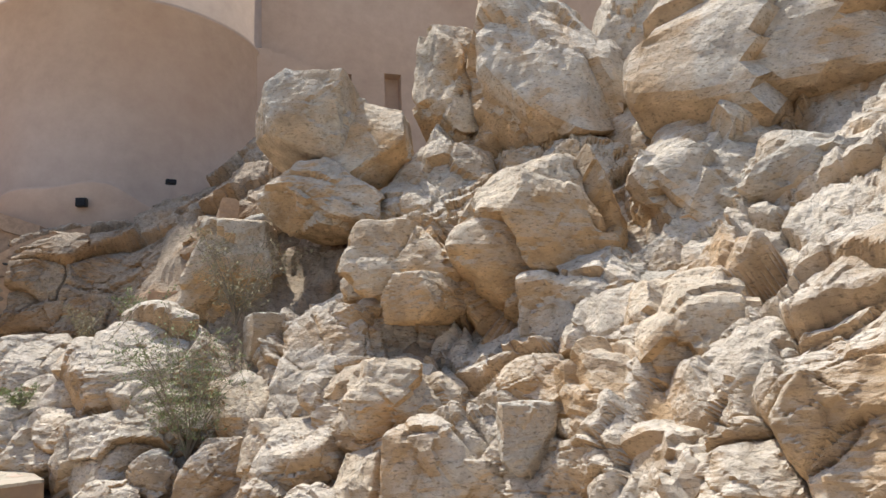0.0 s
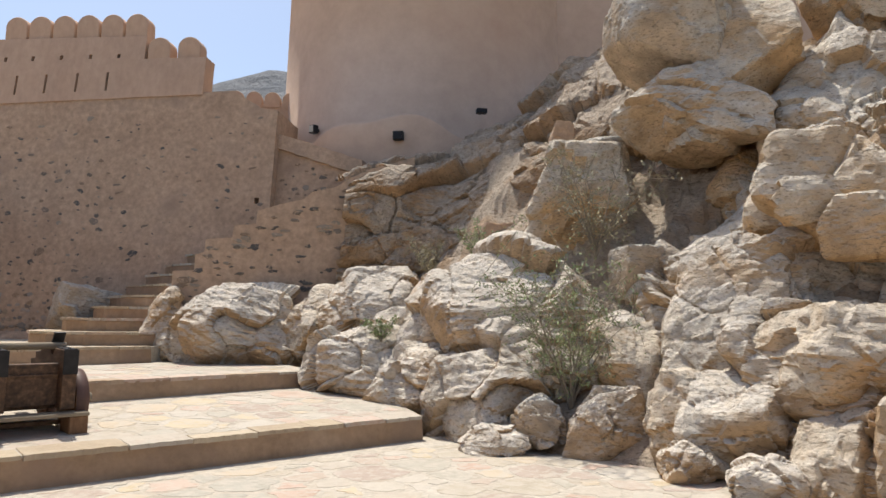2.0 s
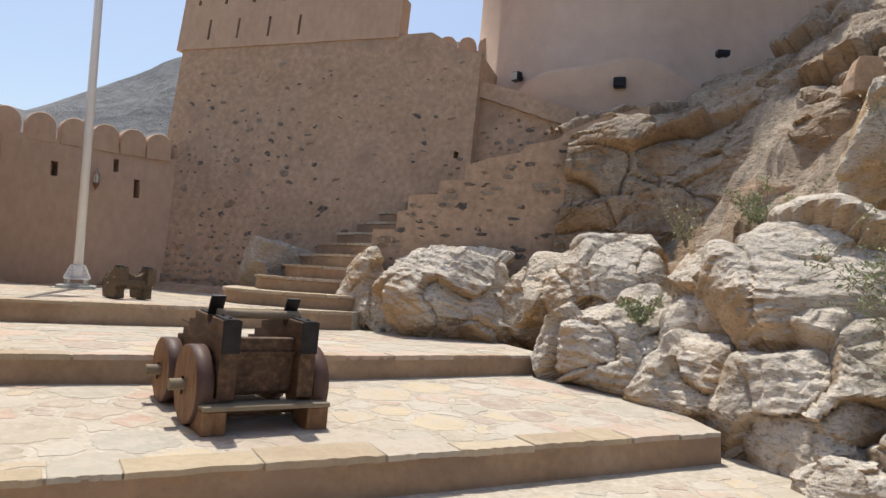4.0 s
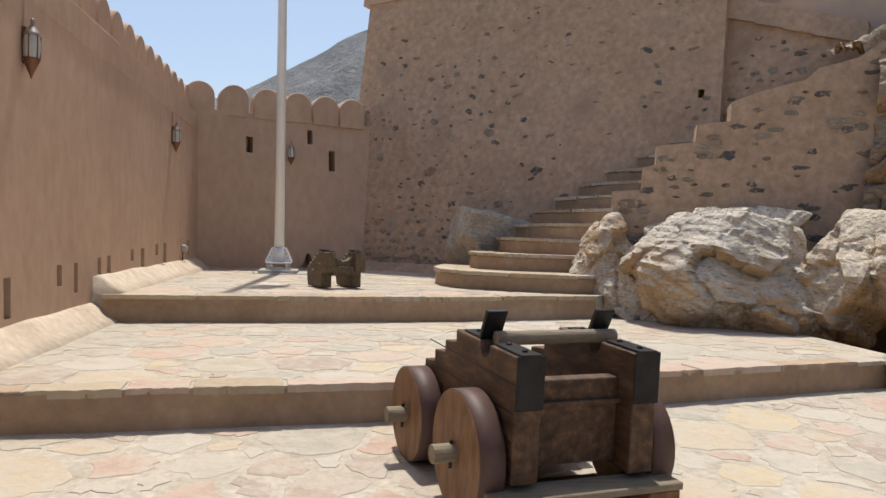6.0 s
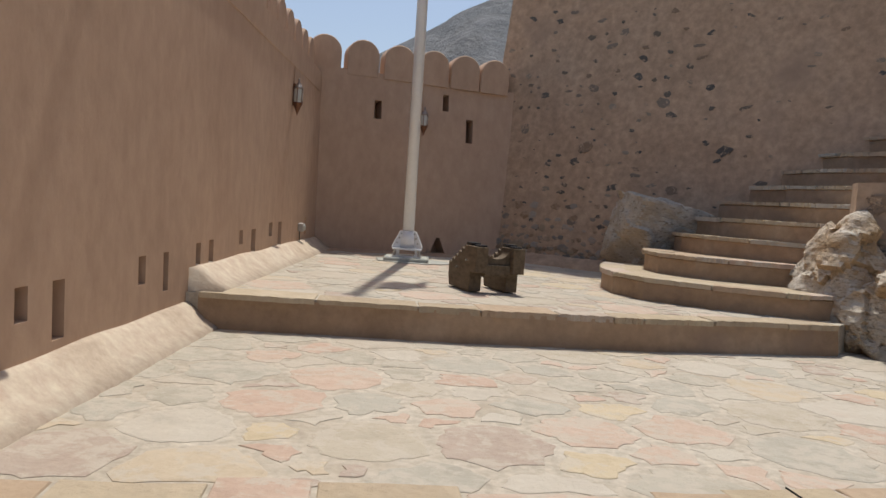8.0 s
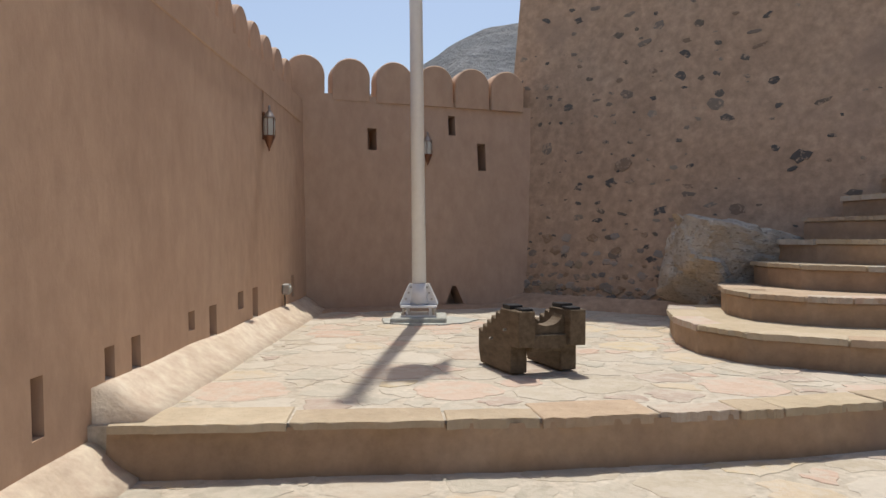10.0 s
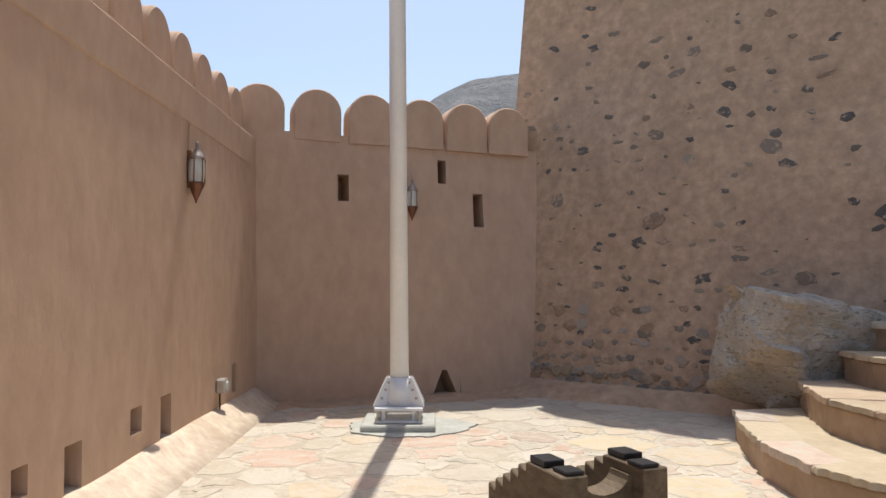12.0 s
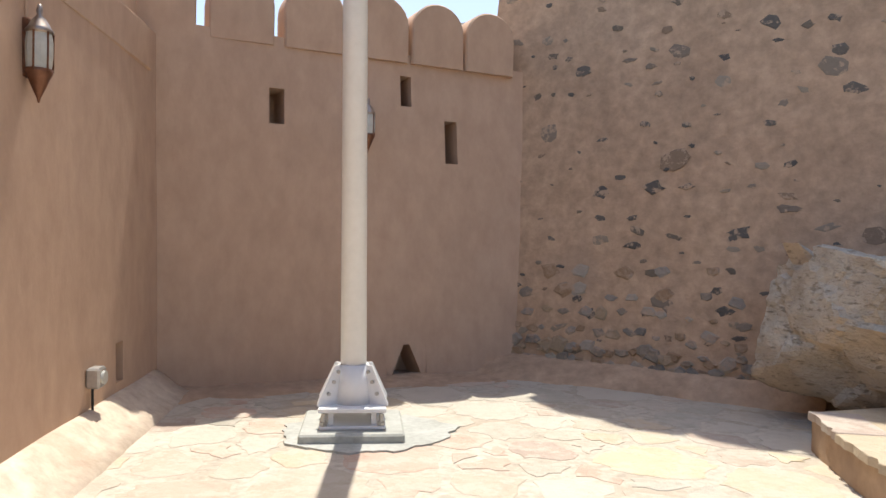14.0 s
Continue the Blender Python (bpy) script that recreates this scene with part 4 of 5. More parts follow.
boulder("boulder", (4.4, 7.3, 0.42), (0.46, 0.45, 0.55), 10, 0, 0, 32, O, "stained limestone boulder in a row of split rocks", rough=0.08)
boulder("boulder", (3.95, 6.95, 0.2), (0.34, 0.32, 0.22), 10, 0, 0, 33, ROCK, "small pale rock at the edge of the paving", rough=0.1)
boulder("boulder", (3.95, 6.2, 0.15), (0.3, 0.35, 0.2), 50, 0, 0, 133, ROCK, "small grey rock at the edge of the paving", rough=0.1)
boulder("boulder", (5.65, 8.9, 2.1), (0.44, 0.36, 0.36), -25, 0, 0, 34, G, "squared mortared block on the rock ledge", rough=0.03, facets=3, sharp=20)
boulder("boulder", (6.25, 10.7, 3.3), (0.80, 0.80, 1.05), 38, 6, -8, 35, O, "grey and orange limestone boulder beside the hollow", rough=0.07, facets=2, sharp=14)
# added slab behind the overhang, there to keep sunlight out of the hollow
boulder("boulder", (7.85, 9.9, 4.85), (1.25, 1.1, 0.5), 30, 0, 6, 136, O, "flat limestone slab added as a roof to darken the hollow", rough=0.06)
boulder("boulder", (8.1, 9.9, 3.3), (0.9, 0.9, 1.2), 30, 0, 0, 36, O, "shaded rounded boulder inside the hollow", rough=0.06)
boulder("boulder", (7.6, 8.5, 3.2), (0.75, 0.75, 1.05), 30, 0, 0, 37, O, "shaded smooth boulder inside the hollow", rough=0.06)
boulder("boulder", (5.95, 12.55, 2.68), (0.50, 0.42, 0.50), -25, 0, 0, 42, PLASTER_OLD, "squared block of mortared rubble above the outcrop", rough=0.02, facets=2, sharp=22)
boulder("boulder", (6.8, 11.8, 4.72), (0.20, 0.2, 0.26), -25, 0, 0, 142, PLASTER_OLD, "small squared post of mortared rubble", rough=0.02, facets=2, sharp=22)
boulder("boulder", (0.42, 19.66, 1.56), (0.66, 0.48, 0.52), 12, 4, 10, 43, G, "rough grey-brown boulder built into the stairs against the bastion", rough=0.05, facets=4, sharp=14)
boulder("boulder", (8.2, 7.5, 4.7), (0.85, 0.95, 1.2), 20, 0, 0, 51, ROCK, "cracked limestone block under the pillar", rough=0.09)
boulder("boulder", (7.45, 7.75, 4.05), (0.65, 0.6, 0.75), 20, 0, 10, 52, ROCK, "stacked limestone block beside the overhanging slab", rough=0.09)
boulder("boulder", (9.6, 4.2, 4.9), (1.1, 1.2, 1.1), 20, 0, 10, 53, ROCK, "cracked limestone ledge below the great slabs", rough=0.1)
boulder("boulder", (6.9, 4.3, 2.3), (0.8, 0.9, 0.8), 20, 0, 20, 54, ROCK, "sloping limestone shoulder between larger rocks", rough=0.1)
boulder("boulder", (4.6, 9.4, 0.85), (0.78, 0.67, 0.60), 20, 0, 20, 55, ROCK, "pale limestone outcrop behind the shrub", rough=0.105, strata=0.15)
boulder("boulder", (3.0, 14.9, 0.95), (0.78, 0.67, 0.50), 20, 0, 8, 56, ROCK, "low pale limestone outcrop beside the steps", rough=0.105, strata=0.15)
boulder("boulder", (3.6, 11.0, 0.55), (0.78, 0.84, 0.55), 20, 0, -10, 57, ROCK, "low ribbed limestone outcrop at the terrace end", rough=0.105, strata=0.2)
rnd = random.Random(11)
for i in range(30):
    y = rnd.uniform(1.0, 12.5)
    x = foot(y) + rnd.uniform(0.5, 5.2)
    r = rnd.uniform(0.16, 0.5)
    boulder("rock", (x, y, hill_z(x, y) + r * 0.15), (r * rnd.uniform(0.8, 1.4), r * rnd.uniform(0.8, 1.3), r * rnd.uniform(0.6, 1.0)), rnd.uniform(0, 180), rnd.uniform(-20, 20), rnd.uniform(-20, 20), 200 + i, rnd.choice([ROCK, ROCK, O, G]), "broken limestone rock lodged on the slope", level=3, category="rock", group="rocks lodged on the slope")


# ---- gun carriages ----
def cheek_bm(outline, x0, x1):
    bm = bmesh.new()
    a = [bm.verts.new((x0, y, z)) for y, z in outline]
    b = [bm.verts.new((x1, y, z)) for y, z in outline]
    n = len(outline)
    bm.faces.new(a)
    bm.faces.new(b[::-1])
    for i in range(n):
        bm.faces.new((a[i], b[i], b[(i + 1) % n], a[(i + 1) % n]))
    bmesh.ops.recalc_face_normals(bm, faces=bm.faces)
    es = [e for e in bm.edges if e.calc_length() > 0.05]
    bmesh.ops.bevel(bm, geom=es, offset=0.006, segments=1, affect="EDGES")
    return bm


def big_carriage(m):
    t = thing("gun_carriage", m, "dark timber cannon carriage on four iron-tyred wooden wheels", "gun carriage")
    steps = [(0.22, 0.82)]
    y, z = 0.22, 0.82
    for _ in range(5):
        steps += [(y, z - 0.065), (y + 0.15, z - 0.085)]
        y, z = y + 0.15, z - 0.085
    notch = [(-0.20, 0.82)] + [(-0.14 + 0.06 * math.cos(math.pi + math.pi * i / 6), 0.82 + 0.075 * math.sin(math.pi + math.pi * i / 6)) for i in range(7)] + [(-0.06, 0.82)]
    top = [(-0.48, 0.82)] + notch[1:-1] + steps
    outline = [(-0.48, 0.24), *top, (y, 0.30), (-0.30, 0.24)]
    for s in (-1, 1):
        ch = part("cheek", cheek_bm(outline, s * 0.235, s * 0.365), WOOD, t)
        part("strap", boxed(s * 0.30 - 0.05, s * 0.30 + 0.05, -0.03, 0.15, 0.822, 0.832, bevel=0.002), IRON, ch, "black iron strap")
        part("strap", boxed(s * 0.30 - 0.05, s * 0.30 + 0.05, -0.49, -0.21, 0.822, 0.832, bevel=0.002), IRON, ch, "black iron strap")
        part("corner_plate", boxed(s * 0.30 - 0.068, s * 0.30 + 0.068, -0.490, -0.481, 0.58, 0.825, bevel=0.002), IRON, ch, "black iron corner plate")
        part("clamp", boxed(-0.055, 0.055, -0.012, 0.012, 0, 0.17, m=pose(s * 0.30, -0.045, 0.82, 26, 0, 0), bevel=0.004), IRON, ch, "raised black iron clamp plate")
        for yy in (-0.42, -0.26, 0.08):
            part("bolt", lathe([(0.014, 0.0), (0.014, 0.008), (0.007, 0.014)], 8, Matrix.Translation((s * 0.30, yy, 0.831))), IRON, ch)
        part("bolt", rodded((s * 0.36, -0.33, 0.52), (s * 0.40, -0.33, 0.52), 0.016), IRON, ch)
        # lines between the planks of the cheek
        for k in range(3):
            part("plank_joint", boxed(s * 0.3655, s * 0.3665 + s * 0.0005, -0.47, 0.5 + 0.05 * k, 0.43 + 0.13 * k, 0.436 + 0.13 * k) if s > 0 else boxed(s * 0.367, s * 0.3655, -0.47, 0.5 + 0.05 * k, 0.43 + 0.13 * k, 0.436 + 0.13 * k), IRON, ch, "dark joint between planks")
    for yy, r in ((-0.17, 0.30), (0.56, 0.27)):
        ax = part("axle", rodded((-0.62, yy, r), (0.62, yy, r), 0.045, seg=16), WOOD_GREY, t, "rounded grey axle end")
        part("axle_beam", boxed(-0.37, 0.37, yy - 0.075, yy + 0.075, r - 0.08, r + 0.10, bevel=0.006), WOOD, ax)
        for s in (-1, 1):
            w = part("wheel", lathe([(0.05, -0.062), (r * 0.97, -0.062), (r * 0.985, -0.055), (r * 0.985, 0.055), (r * 0.97, 0.062), (0.05, 0.062)], 40, pose(s * 0.445, yy, r, 0, 90, 0)), WOOD_W, t, "solid wooden truck wheel")
            part("tyre", lathe([(r * 0.98, -0.060), (r, -0.058), (r, 0.058), (r * 0.98, 0.060)], 40, pose(s * 0.445, yy, r, 0, 90, 0)), TYRE, w, "rust-brown iron tyre", True)
            part("linchpin", rodded((s * 0.525, yy, r - 0.075), (s * 0.525, yy, r + 0.06), 0.009, seg=8), IRON, w)
    part("roller", rodded((-0.30, -0.12, 0.835), (0.36, -0.12, 0.835), 0.036, seg=18), WOOD_GREY, t, "grey weathered wooden roller")
    part("transom", boxed(-0.235, 0.235, -0.36, -0.28, 0.27, 0.68, bevel=0.005), WOOD, t)
    part("transom_ledge", boxed(-0.235, 0.235, -0.385, -0.28, 0.555, 0.58, bevel=0.004), WOOD, t)
    part("bed", boxed(-0.235, 0.235, -0.28, 0.85, 0.30, 0.36, bevel=0.005), WOOD, t)
    for s in (-1, 1):
        part("chock", boxed(s * 0.39 - 0.085, s * 0.39 + 0.085, -0.56, -0.30, 0.0, 0.175, bevel=0.008), WOOD_W, t, "squared wooden chock")
    part("crossboard", boxed(-0.48, 0.48, -0.57, -0.40, 0.176, 0.212, bevel=0.005), WOOD_GREY, t, "worn grey cross plank")
    part("rail", boxed(-0.42, 0.42, -0.10, -0.04, 0.03, 0.07, bevel=0.004), WOOD_W, t)
    return t


big_carriage(pose(-1.31, 10.76, L1 + 0.062, 2.7, 0, 12) @ Matrix.Diagonal((1.0, 1.0, 0.97, 1)))


def small_carriage(m):
    t = thing("gun_carriage", m, "small weathered wooden cannon carriage without wheels", "gun carriage")
    st = [(-0.02, 0.445)]
    y, z = -0.02, 0.445
    for _ in range(5):
        st += [(y + 0.005, z - 0.045), (y + 0.08, z - 0.025)]
        y, z = y + 0.08, z - 0.04
    out = [(-0.32, 0.195), (-0.32, 0.445), *st, (y, 0.10), (0.34, 0.0), (-0.19, 0.0), (-0.19, 0.19)]
    for s in (-1, 1):
        ch = part("cheek", cheek_bm(out, s * 0.135, s * 0.262), WOOD_OLD, t)
        part("pad", boxed(s * 0.2 - 0.05, s * 0.2 + 0.05, -0.16, -0.03, 0.446, 0.475, bevel=0.004), IRON, ch, "dark iron pad")
        part("pad", boxed(s * 0.185 - 0.05, s * 0.185 + 0.04, -0.31, -0.20, 0.446, 0.462, bevel=0.004), IRON, ch, "dark iron pad")
        part("foot", boxed(s * 0.19 - 0.06, s * 0.19 + 0.06, -0.185, 0.1, 0.0, 0.2, bevel=0.006), WOOD_OLD, t)
        for yy, zz in ((-0.12, 0.3), (0.12, 0.21)):
            part("bolt", rodded((s * 0.26, yy, zz), (s * 0.285, yy, zz), 0.009, seg=8), STEEL, ch)
    n = 10
    saddle = [(-0.14, 0.15), (0.14, 0.15), (0.14, 0.40)] + [(0.115 * math.cos(-math.pi * i / n), 0.405 + 0.075 * math.sin(-math.pi * i / n)) for i in range(n + 1)] + [(-0.14, 0.40)]
    bm = bmesh.new()
    a = [bm.verts.new((x, -0.24, z)) for x, z in saddle]
    b = [bm.verts.new((x, -0.10, z)) for x, z in saddle]
    bm.faces.new(a)
    bm.faces.new(b[::-1])
    for i in range(len(saddle)):
        bm.faces.new((a[i], b[i], b[(i + 1) % len(saddle)], a[(i + 1) % len(saddle)]))
    bmesh.ops.recalc_face_normals(bm, faces=bm.faces)
    part("saddle", bm, WOOD_OLD, t, "hollowed cross block")
    part("transom", boxed(-0.14, 0.14, -0.27, -0.24, 0.17, 0.27, bevel=0.004), WOOD_OLD, t)
    return t


small_carriage(pose(-2.265, 16.55, L3 + 0.012, 0, 0, 20))

# ---- flagpole ----
fp = thing("flagpole", pose(-3.19, 19.62, L3), "tall white-painted steel flagpole bolted to a concrete plinth", "flagpole")
lean = Vector((-0.012, 0, 1))
part("pole", rodded((0, 0, 0.40), lean * 10.3, 0.082, 0.06, 28), WHITE, fp, smooth=True)
part("finial", lathe([(0.02, 10.25), (0.09, 10.3), (0.1, 10.4), (0.05, 10.5), (0.01, 10.54)], 16, Matrix.Translation((-0.124, 0, 0))), WHITE, fp)
part("plinth", boxed(-0.315, 0.315, -0.31, 0.32, -0.03, 0.062, bevel=0.012), CONCRETE, fp, "grey concrete plinth")
part("base_plate", boxed(-0.20, 0.20, -0.20, 0.20, 0.063, 0.083, bevel=0.003), WHITE, fp)
part("upper_plate", boxed(-0.205, 0.205, -0.205, 0.205, 0.165, 0.19, bevel=0.003), WHITE, fp)
part("socket", lathe([(0.125, 0.19), (0.095, 0.43), (0.085, 0.43)], 28), WHITE, fp, smooth=True)
for sx, sy in ((1, 1), (1, -1), (-1, 1), (-1, -1)):
    bm = bmesh.new()
    o = [(0.08, 0.19), (0.25, 0.19), (0.25, 0.21), (0.135, 0.43), (0.08, 0.43)]
    a = [bm.verts.new((x, -0.008, z)) for x, z in o]
    b = [bm.verts.new((x, 0.008, z)) for x, z in o]
    bm.faces.new(a)
    bm.faces.new(b[::-1])
    for i in range(5):
        bm.faces.new((a[i], b[i], b[(i + 1) % 5], a[(i + 1) % 5]))
    bmesh.ops.recalc_face_normals(bm, faces=bm.faces)
    ang = math.degrees(math.atan2(sy * 0.6, sx))
    bmesh.ops.transform(bm, matrix=pose(0, 0, 0, 0, 0, ang), verts=bm.verts)
    gs = part("gusset", bm, WHITE, fp)
    for z, x in ((0.26, 0.2), (0.33, 0.165), (0.39, 0.135)):
        p = pose(0, 0, 0, 0, 0, ang)
        part("bolt", rodded(p @ Vector((x - 0.02, -0.02, z)), p @ Vector((x - 0.02, 0.02, z)), 0.012, seg=8), STEEL, gs)
    part("leg", boxed(sx * 0.13 - 0.015, sx * 0.13 + 0.015, sy * 0.13 - 0.03, sy * 0.13 + 0.03, 0.083, 0.165), WHITE, fp)
    part("anchor_bolt", rodded((sx * 0.175, sy * 0.175, 0.083), (sx * 0.175, sy * 0.175, 0.155), 0.013, seg=8), STEEL, fp, "rusty anchor bolt")
    part("anchor_nut", rodded((sx * 0.175, sy * 0.175, 0.083), (sx * 0.175, sy * 0.175, 0.105), 0.026, seg=6), STEEL, fp)
bm = bmesh.new()
rows = []
for i in range(25):
    f = i / 24
    x = 0.08 + 0.62 * f
    rows.append([bm.verts.new((x * 0.72 - 0.07, 0.10 * math.sin(f * 9 + k * 0.5) * (0.3 + f), 9.3 - 1.7 * k / 10 - 0.9 * f + 0.25 * math.sin(k * 0.9) * f)) for k in range(11)])
for a, b in zip(rows, rows[1:]):
    for k in range(10):
        bm.faces.new((a[k], b[k], b[k + 1], a[k + 1]))
flag = tagged(finish("flag", bm, CLOTH, True), "limp cloth flag hanging at the top of the pole", "flag")
flag.location = (-3.19, 19.62, L3)
flag.modifiers.new("thick", "SOLIDIFY").thickness = 0.006
bm = bmesh.new()
pts = [((0.54 + 0.20 * fbm(Vector((math.cos(a) * 2.2, math.sin(a) * 2.2, 2)), 5)) * math.cos(a), (0.44 + 0.18 * fbm(Vector((math.cos(a) * 2.2, math.sin(a) * 2.2, 8)), 5)) * math.sin(a)) for a in [2 * math.pi * i / 96 for i in range(96)]]
prism(pts, -0.01, 0.011, bm)
patch = tagged(finish("mortar_patch", bm, CONCRETE), "grey cement patch round the flagpole plinth", "cement patch")
patch.location = (-3.1, 19.6, L3)


# ---- lamps ----
def lantern(m):
    t = thing("wall_lantern", m, "copper and tin wall lantern with frosted panes", "lantern", "wall lanterns")
    part("crown", lathe([(0.012, 0.47), (0.022, 0.44), (0.016, 0.42), (0.05, 0.39), (0.07, 0.36), (0.088, 0.345), (0.085, 0.33)], 16), SILVER, t, "ribbed tin crown", True)
    part("pane", lathe([(0.078, 0.16), (0.086, 0.22), (0.086, 0.29), (0.078, 0.33)], 12), FROST, t, "frosted glass panes")
    for i in range(6):
        a = math.pi * i / 3
        part("bar", rodded((0.084 * math.cos(a), 0.084 * math.sin(a), 0.15), (0.084 * math.cos(a), 0.084 * math.sin(a), 0.335), 0.007, seg=6), COPPER, t)
    part("tail", lathe([(0.006, 0.0), (0.012, 0.02), (0.03, 0.05), (0.045, 0.075), (0.06, 0.105), (0.084, 0.14), (0.086, 0.16)], 16), COPPER, t, "pierced copper tail", True)
    part("wall_plate", boxed(-0.035, 0.035, 0.05, 0.10, 0.12, 0.40, bevel=0.006), COPPER, t)
    part("conduit", rodded((0, 0.085, 0.40), (0, 0.085, 0.62), 0.009, seg=8), PLASTER, t)
    return t


lan = lantern(pose(-4.70, 18.70, 2.80, 0, 0, 90) @ Matrix.Diagonal((0.72, 0.72, 1, 1)))
copy_thing(lan, pose(-4.70, 13.30, 2.78, 0, 0, 90))
pb = BW0 + bdir * bu(-3.14) + bnor * (-0.03)
copy_thing(lan, pose(pb.x, pb.y, 2.92, 0, 0, byaw))

sp = thing("outdoor_socket", pose(-4.70, 19.46, 1.33), "small grey weatherproof lamp fixed to the wall", "wall lamp")
part("body", boxed(-0.03, 0.05, -0.06, 0.06, -0.06, 0.06, bevel=0.012), STEEL, sp)
part("lens", rodded((0.05, 0, 0), (0.065, 0, 0), 0.04, seg=16), FROST, sp, "pale round lens")
part("conduit", rodded((-0.01, 0, -0.06), (-0.01, 0.01, -0.24), 0.008, seg=8), IRON, sp)


def floodlight(p, yaw, w, h):
    t = thing("floodlight", pose(*p, 0, 0, yaw), "small black floodlight on the tower wall", "floodlight", "tower floodlights")
    part("housing", boxed(-w, w, -0.06, 0.10, -h, h, bevel=0.01), IRON, t)
    part("glass", boxed(-w * 0.8, w * 0.8, -0.07, -0.062, -h * 0.8, h * 0.8), FROST if w < 0.1 else IRON, t)
    part("bracket", boxed(-0.03, 0.03, 0.10, 0.22, -0.03, 0.03), IRON, t)
    return t


floodlight((6.22, 16.58, 5.66), -46, 0.115, 0.10)
floodlight((5.0, 18.62, 6.06), -72, 0.09, 0.10)
floodlight((7.85, 15.58, 6.28), -22, 0.12, 0.055)


# ---- plants ----
def bush(base, size, stems, leaves, leafmat, label, seed, name="bush", spread=0.5, leaf=0.042):
    rnd = random.Random(seed)
    t = thing(name, pose(*base), label, "bush", "bushes on the slope")
    lb = bmesh.new()
    for s in range(stems):
        bm = bmesh.new()
        a = rnd.uniform(0, 6.28)
        top = Vector((spread * math.cos(a) * size * rnd.uniform(0.4, 1), spread * math.sin(a) * size * rnd.uniform(0.4, 1), size * rnd.uniform(0.65, 1.05)))
        pts = []
        for k in range(8):
            f = k / 7
            pts.append(Vector((top.x * f ** 1.4, top.y * f ** 1.4, top.z * f)) + Vector((rnd.gauss(0, 0.02), rnd.gauss(0, 0.02), 0)) * size * f)
        for k in range(7):
            rod(bm, pts[k], pts[k + 1], 0.013 * (1 - k / 8), 0.013 * (1 - (k + 1) / 8), 6)
        tips = []
        for k in range(2, 8):
            for _ in range(4):
                d = Vector((rnd.gauss(0, 1), rnd.gauss(0, 1), rnd.gauss(0.35, 0.6))).normalized() * size * rnd.uniform(0.12, 0.3)
                q = pts[k] + d
                rod(bm, pts[k], q, 0.004, 0.0015, 4)
                tips.append((pts[k], q))
        part("stem", bm, TWIG, t)
        for _ in range(leaves // stems):
            p, q = rnd.choice(tips)
            c = p.lerp(q, rnd.uniform(0.25, 1.1)) + Vector((rnd.gauss(0, 1), rnd.gauss(0, 1), rnd.gauss(0, 1))) * 0.022
            n = Vector((rnd.gauss(0, 1), rnd.gauss(0, 1), rnd.gauss(0.6, 1))).normalized()
            u = n.orthogonal().normalized() * leaf * rnd.uniform(0.4, 0.9)
            w = n.cross(u).normalized() * leaf * rnd.uniform(0.18, 0.35)
            lb.faces.new([lb.verts.new(c + o) for o in (-u, w, u, -w)])
    part("foliage", lb, leafmat, t, "sparse small leaves")
    return t


bush((4.12, 8.75, 0.42), 1.75, 18, 3900, LEAF, "sparse green shrub growing from a crack in the rocks", 5, spread=0.6, leaf=0.034)
bush((5.55, 9.75, 2.35), 1.45, 14, 1500, LEAF_DRY, "dry straggling shrub with bare twigs over the boulder", 6, spread=0.75)
bush((4.9, 11.55, 2.35), 0.75, 7, 700, LEAF, "thin green shrub on the rock ledge", 7, spread=0.9)
bush((3.25, 11.75, 1.15), 0.32, 5, 420, LEAF, "small green tuft in a rock crack", 8, spread=0.7)
bush((4.6, 12.6, 2.2), 0.6, 6, 600, LEAF_DRY, "small dry shrub on the rocks", 9, spread=0.9)


# ---- stones set in the walls ----
def stone_mesh(seed, material=None):
    rnd = random.Random(seed)
    bm = bmesh.new()
    n = rnd.choice([8, 9, 10])
    ang = sorted(2 * math.pi * (i + rnd.uniform(-0.4, 0.4)) / n for i in range(n))
    rim = [(math.cos(a) * rnd.uniform(0.6, 1.15), math.sin(a) * rnd.uniform(0.5, 1.15)) for a in ang]
    back = [bm.verts.new((x, 0.5, z)) for x, z in rim]
    mid = [bm.verts.new((x, -0.25, z)) for x, z in rim]
    top = [bm.verts.new((x * 0.72, -0.5 + rnd.uniform(-0.2, 0.2), z * 0.72)) for x, z in rim]
    for i in range(n):
        j = (i + 1) % n
        bm.faces.new((back[i], back[j], mid[j], mid[i]))
        bm.faces.new((mid[i], mid[j], top[j], top[i]))
    bm.faces.new(top)
    bmesh.ops.recalc_face_normals(bm, faces=bm.faces)
    me = bpy.data.meshes.new("stone")
    bm.to_mesh(me)
    bm.free()
    me.materials.append(material or DARKSTONE)
    return me


STONES = [stone_mesh(i) for i in range(14)]


def set_stone(parent, p, yaw, w, h, d, roll, k, tilt=0):
    ob = new("stone", STONES[k % 14])
    ob.parent = parent
    ob.matrix_world = pose(*p, tilt, roll, yaw) @ Matrix.Diagonal((w, d, h, 1))
    return ob


rnd = random.Random(4)
taken = []
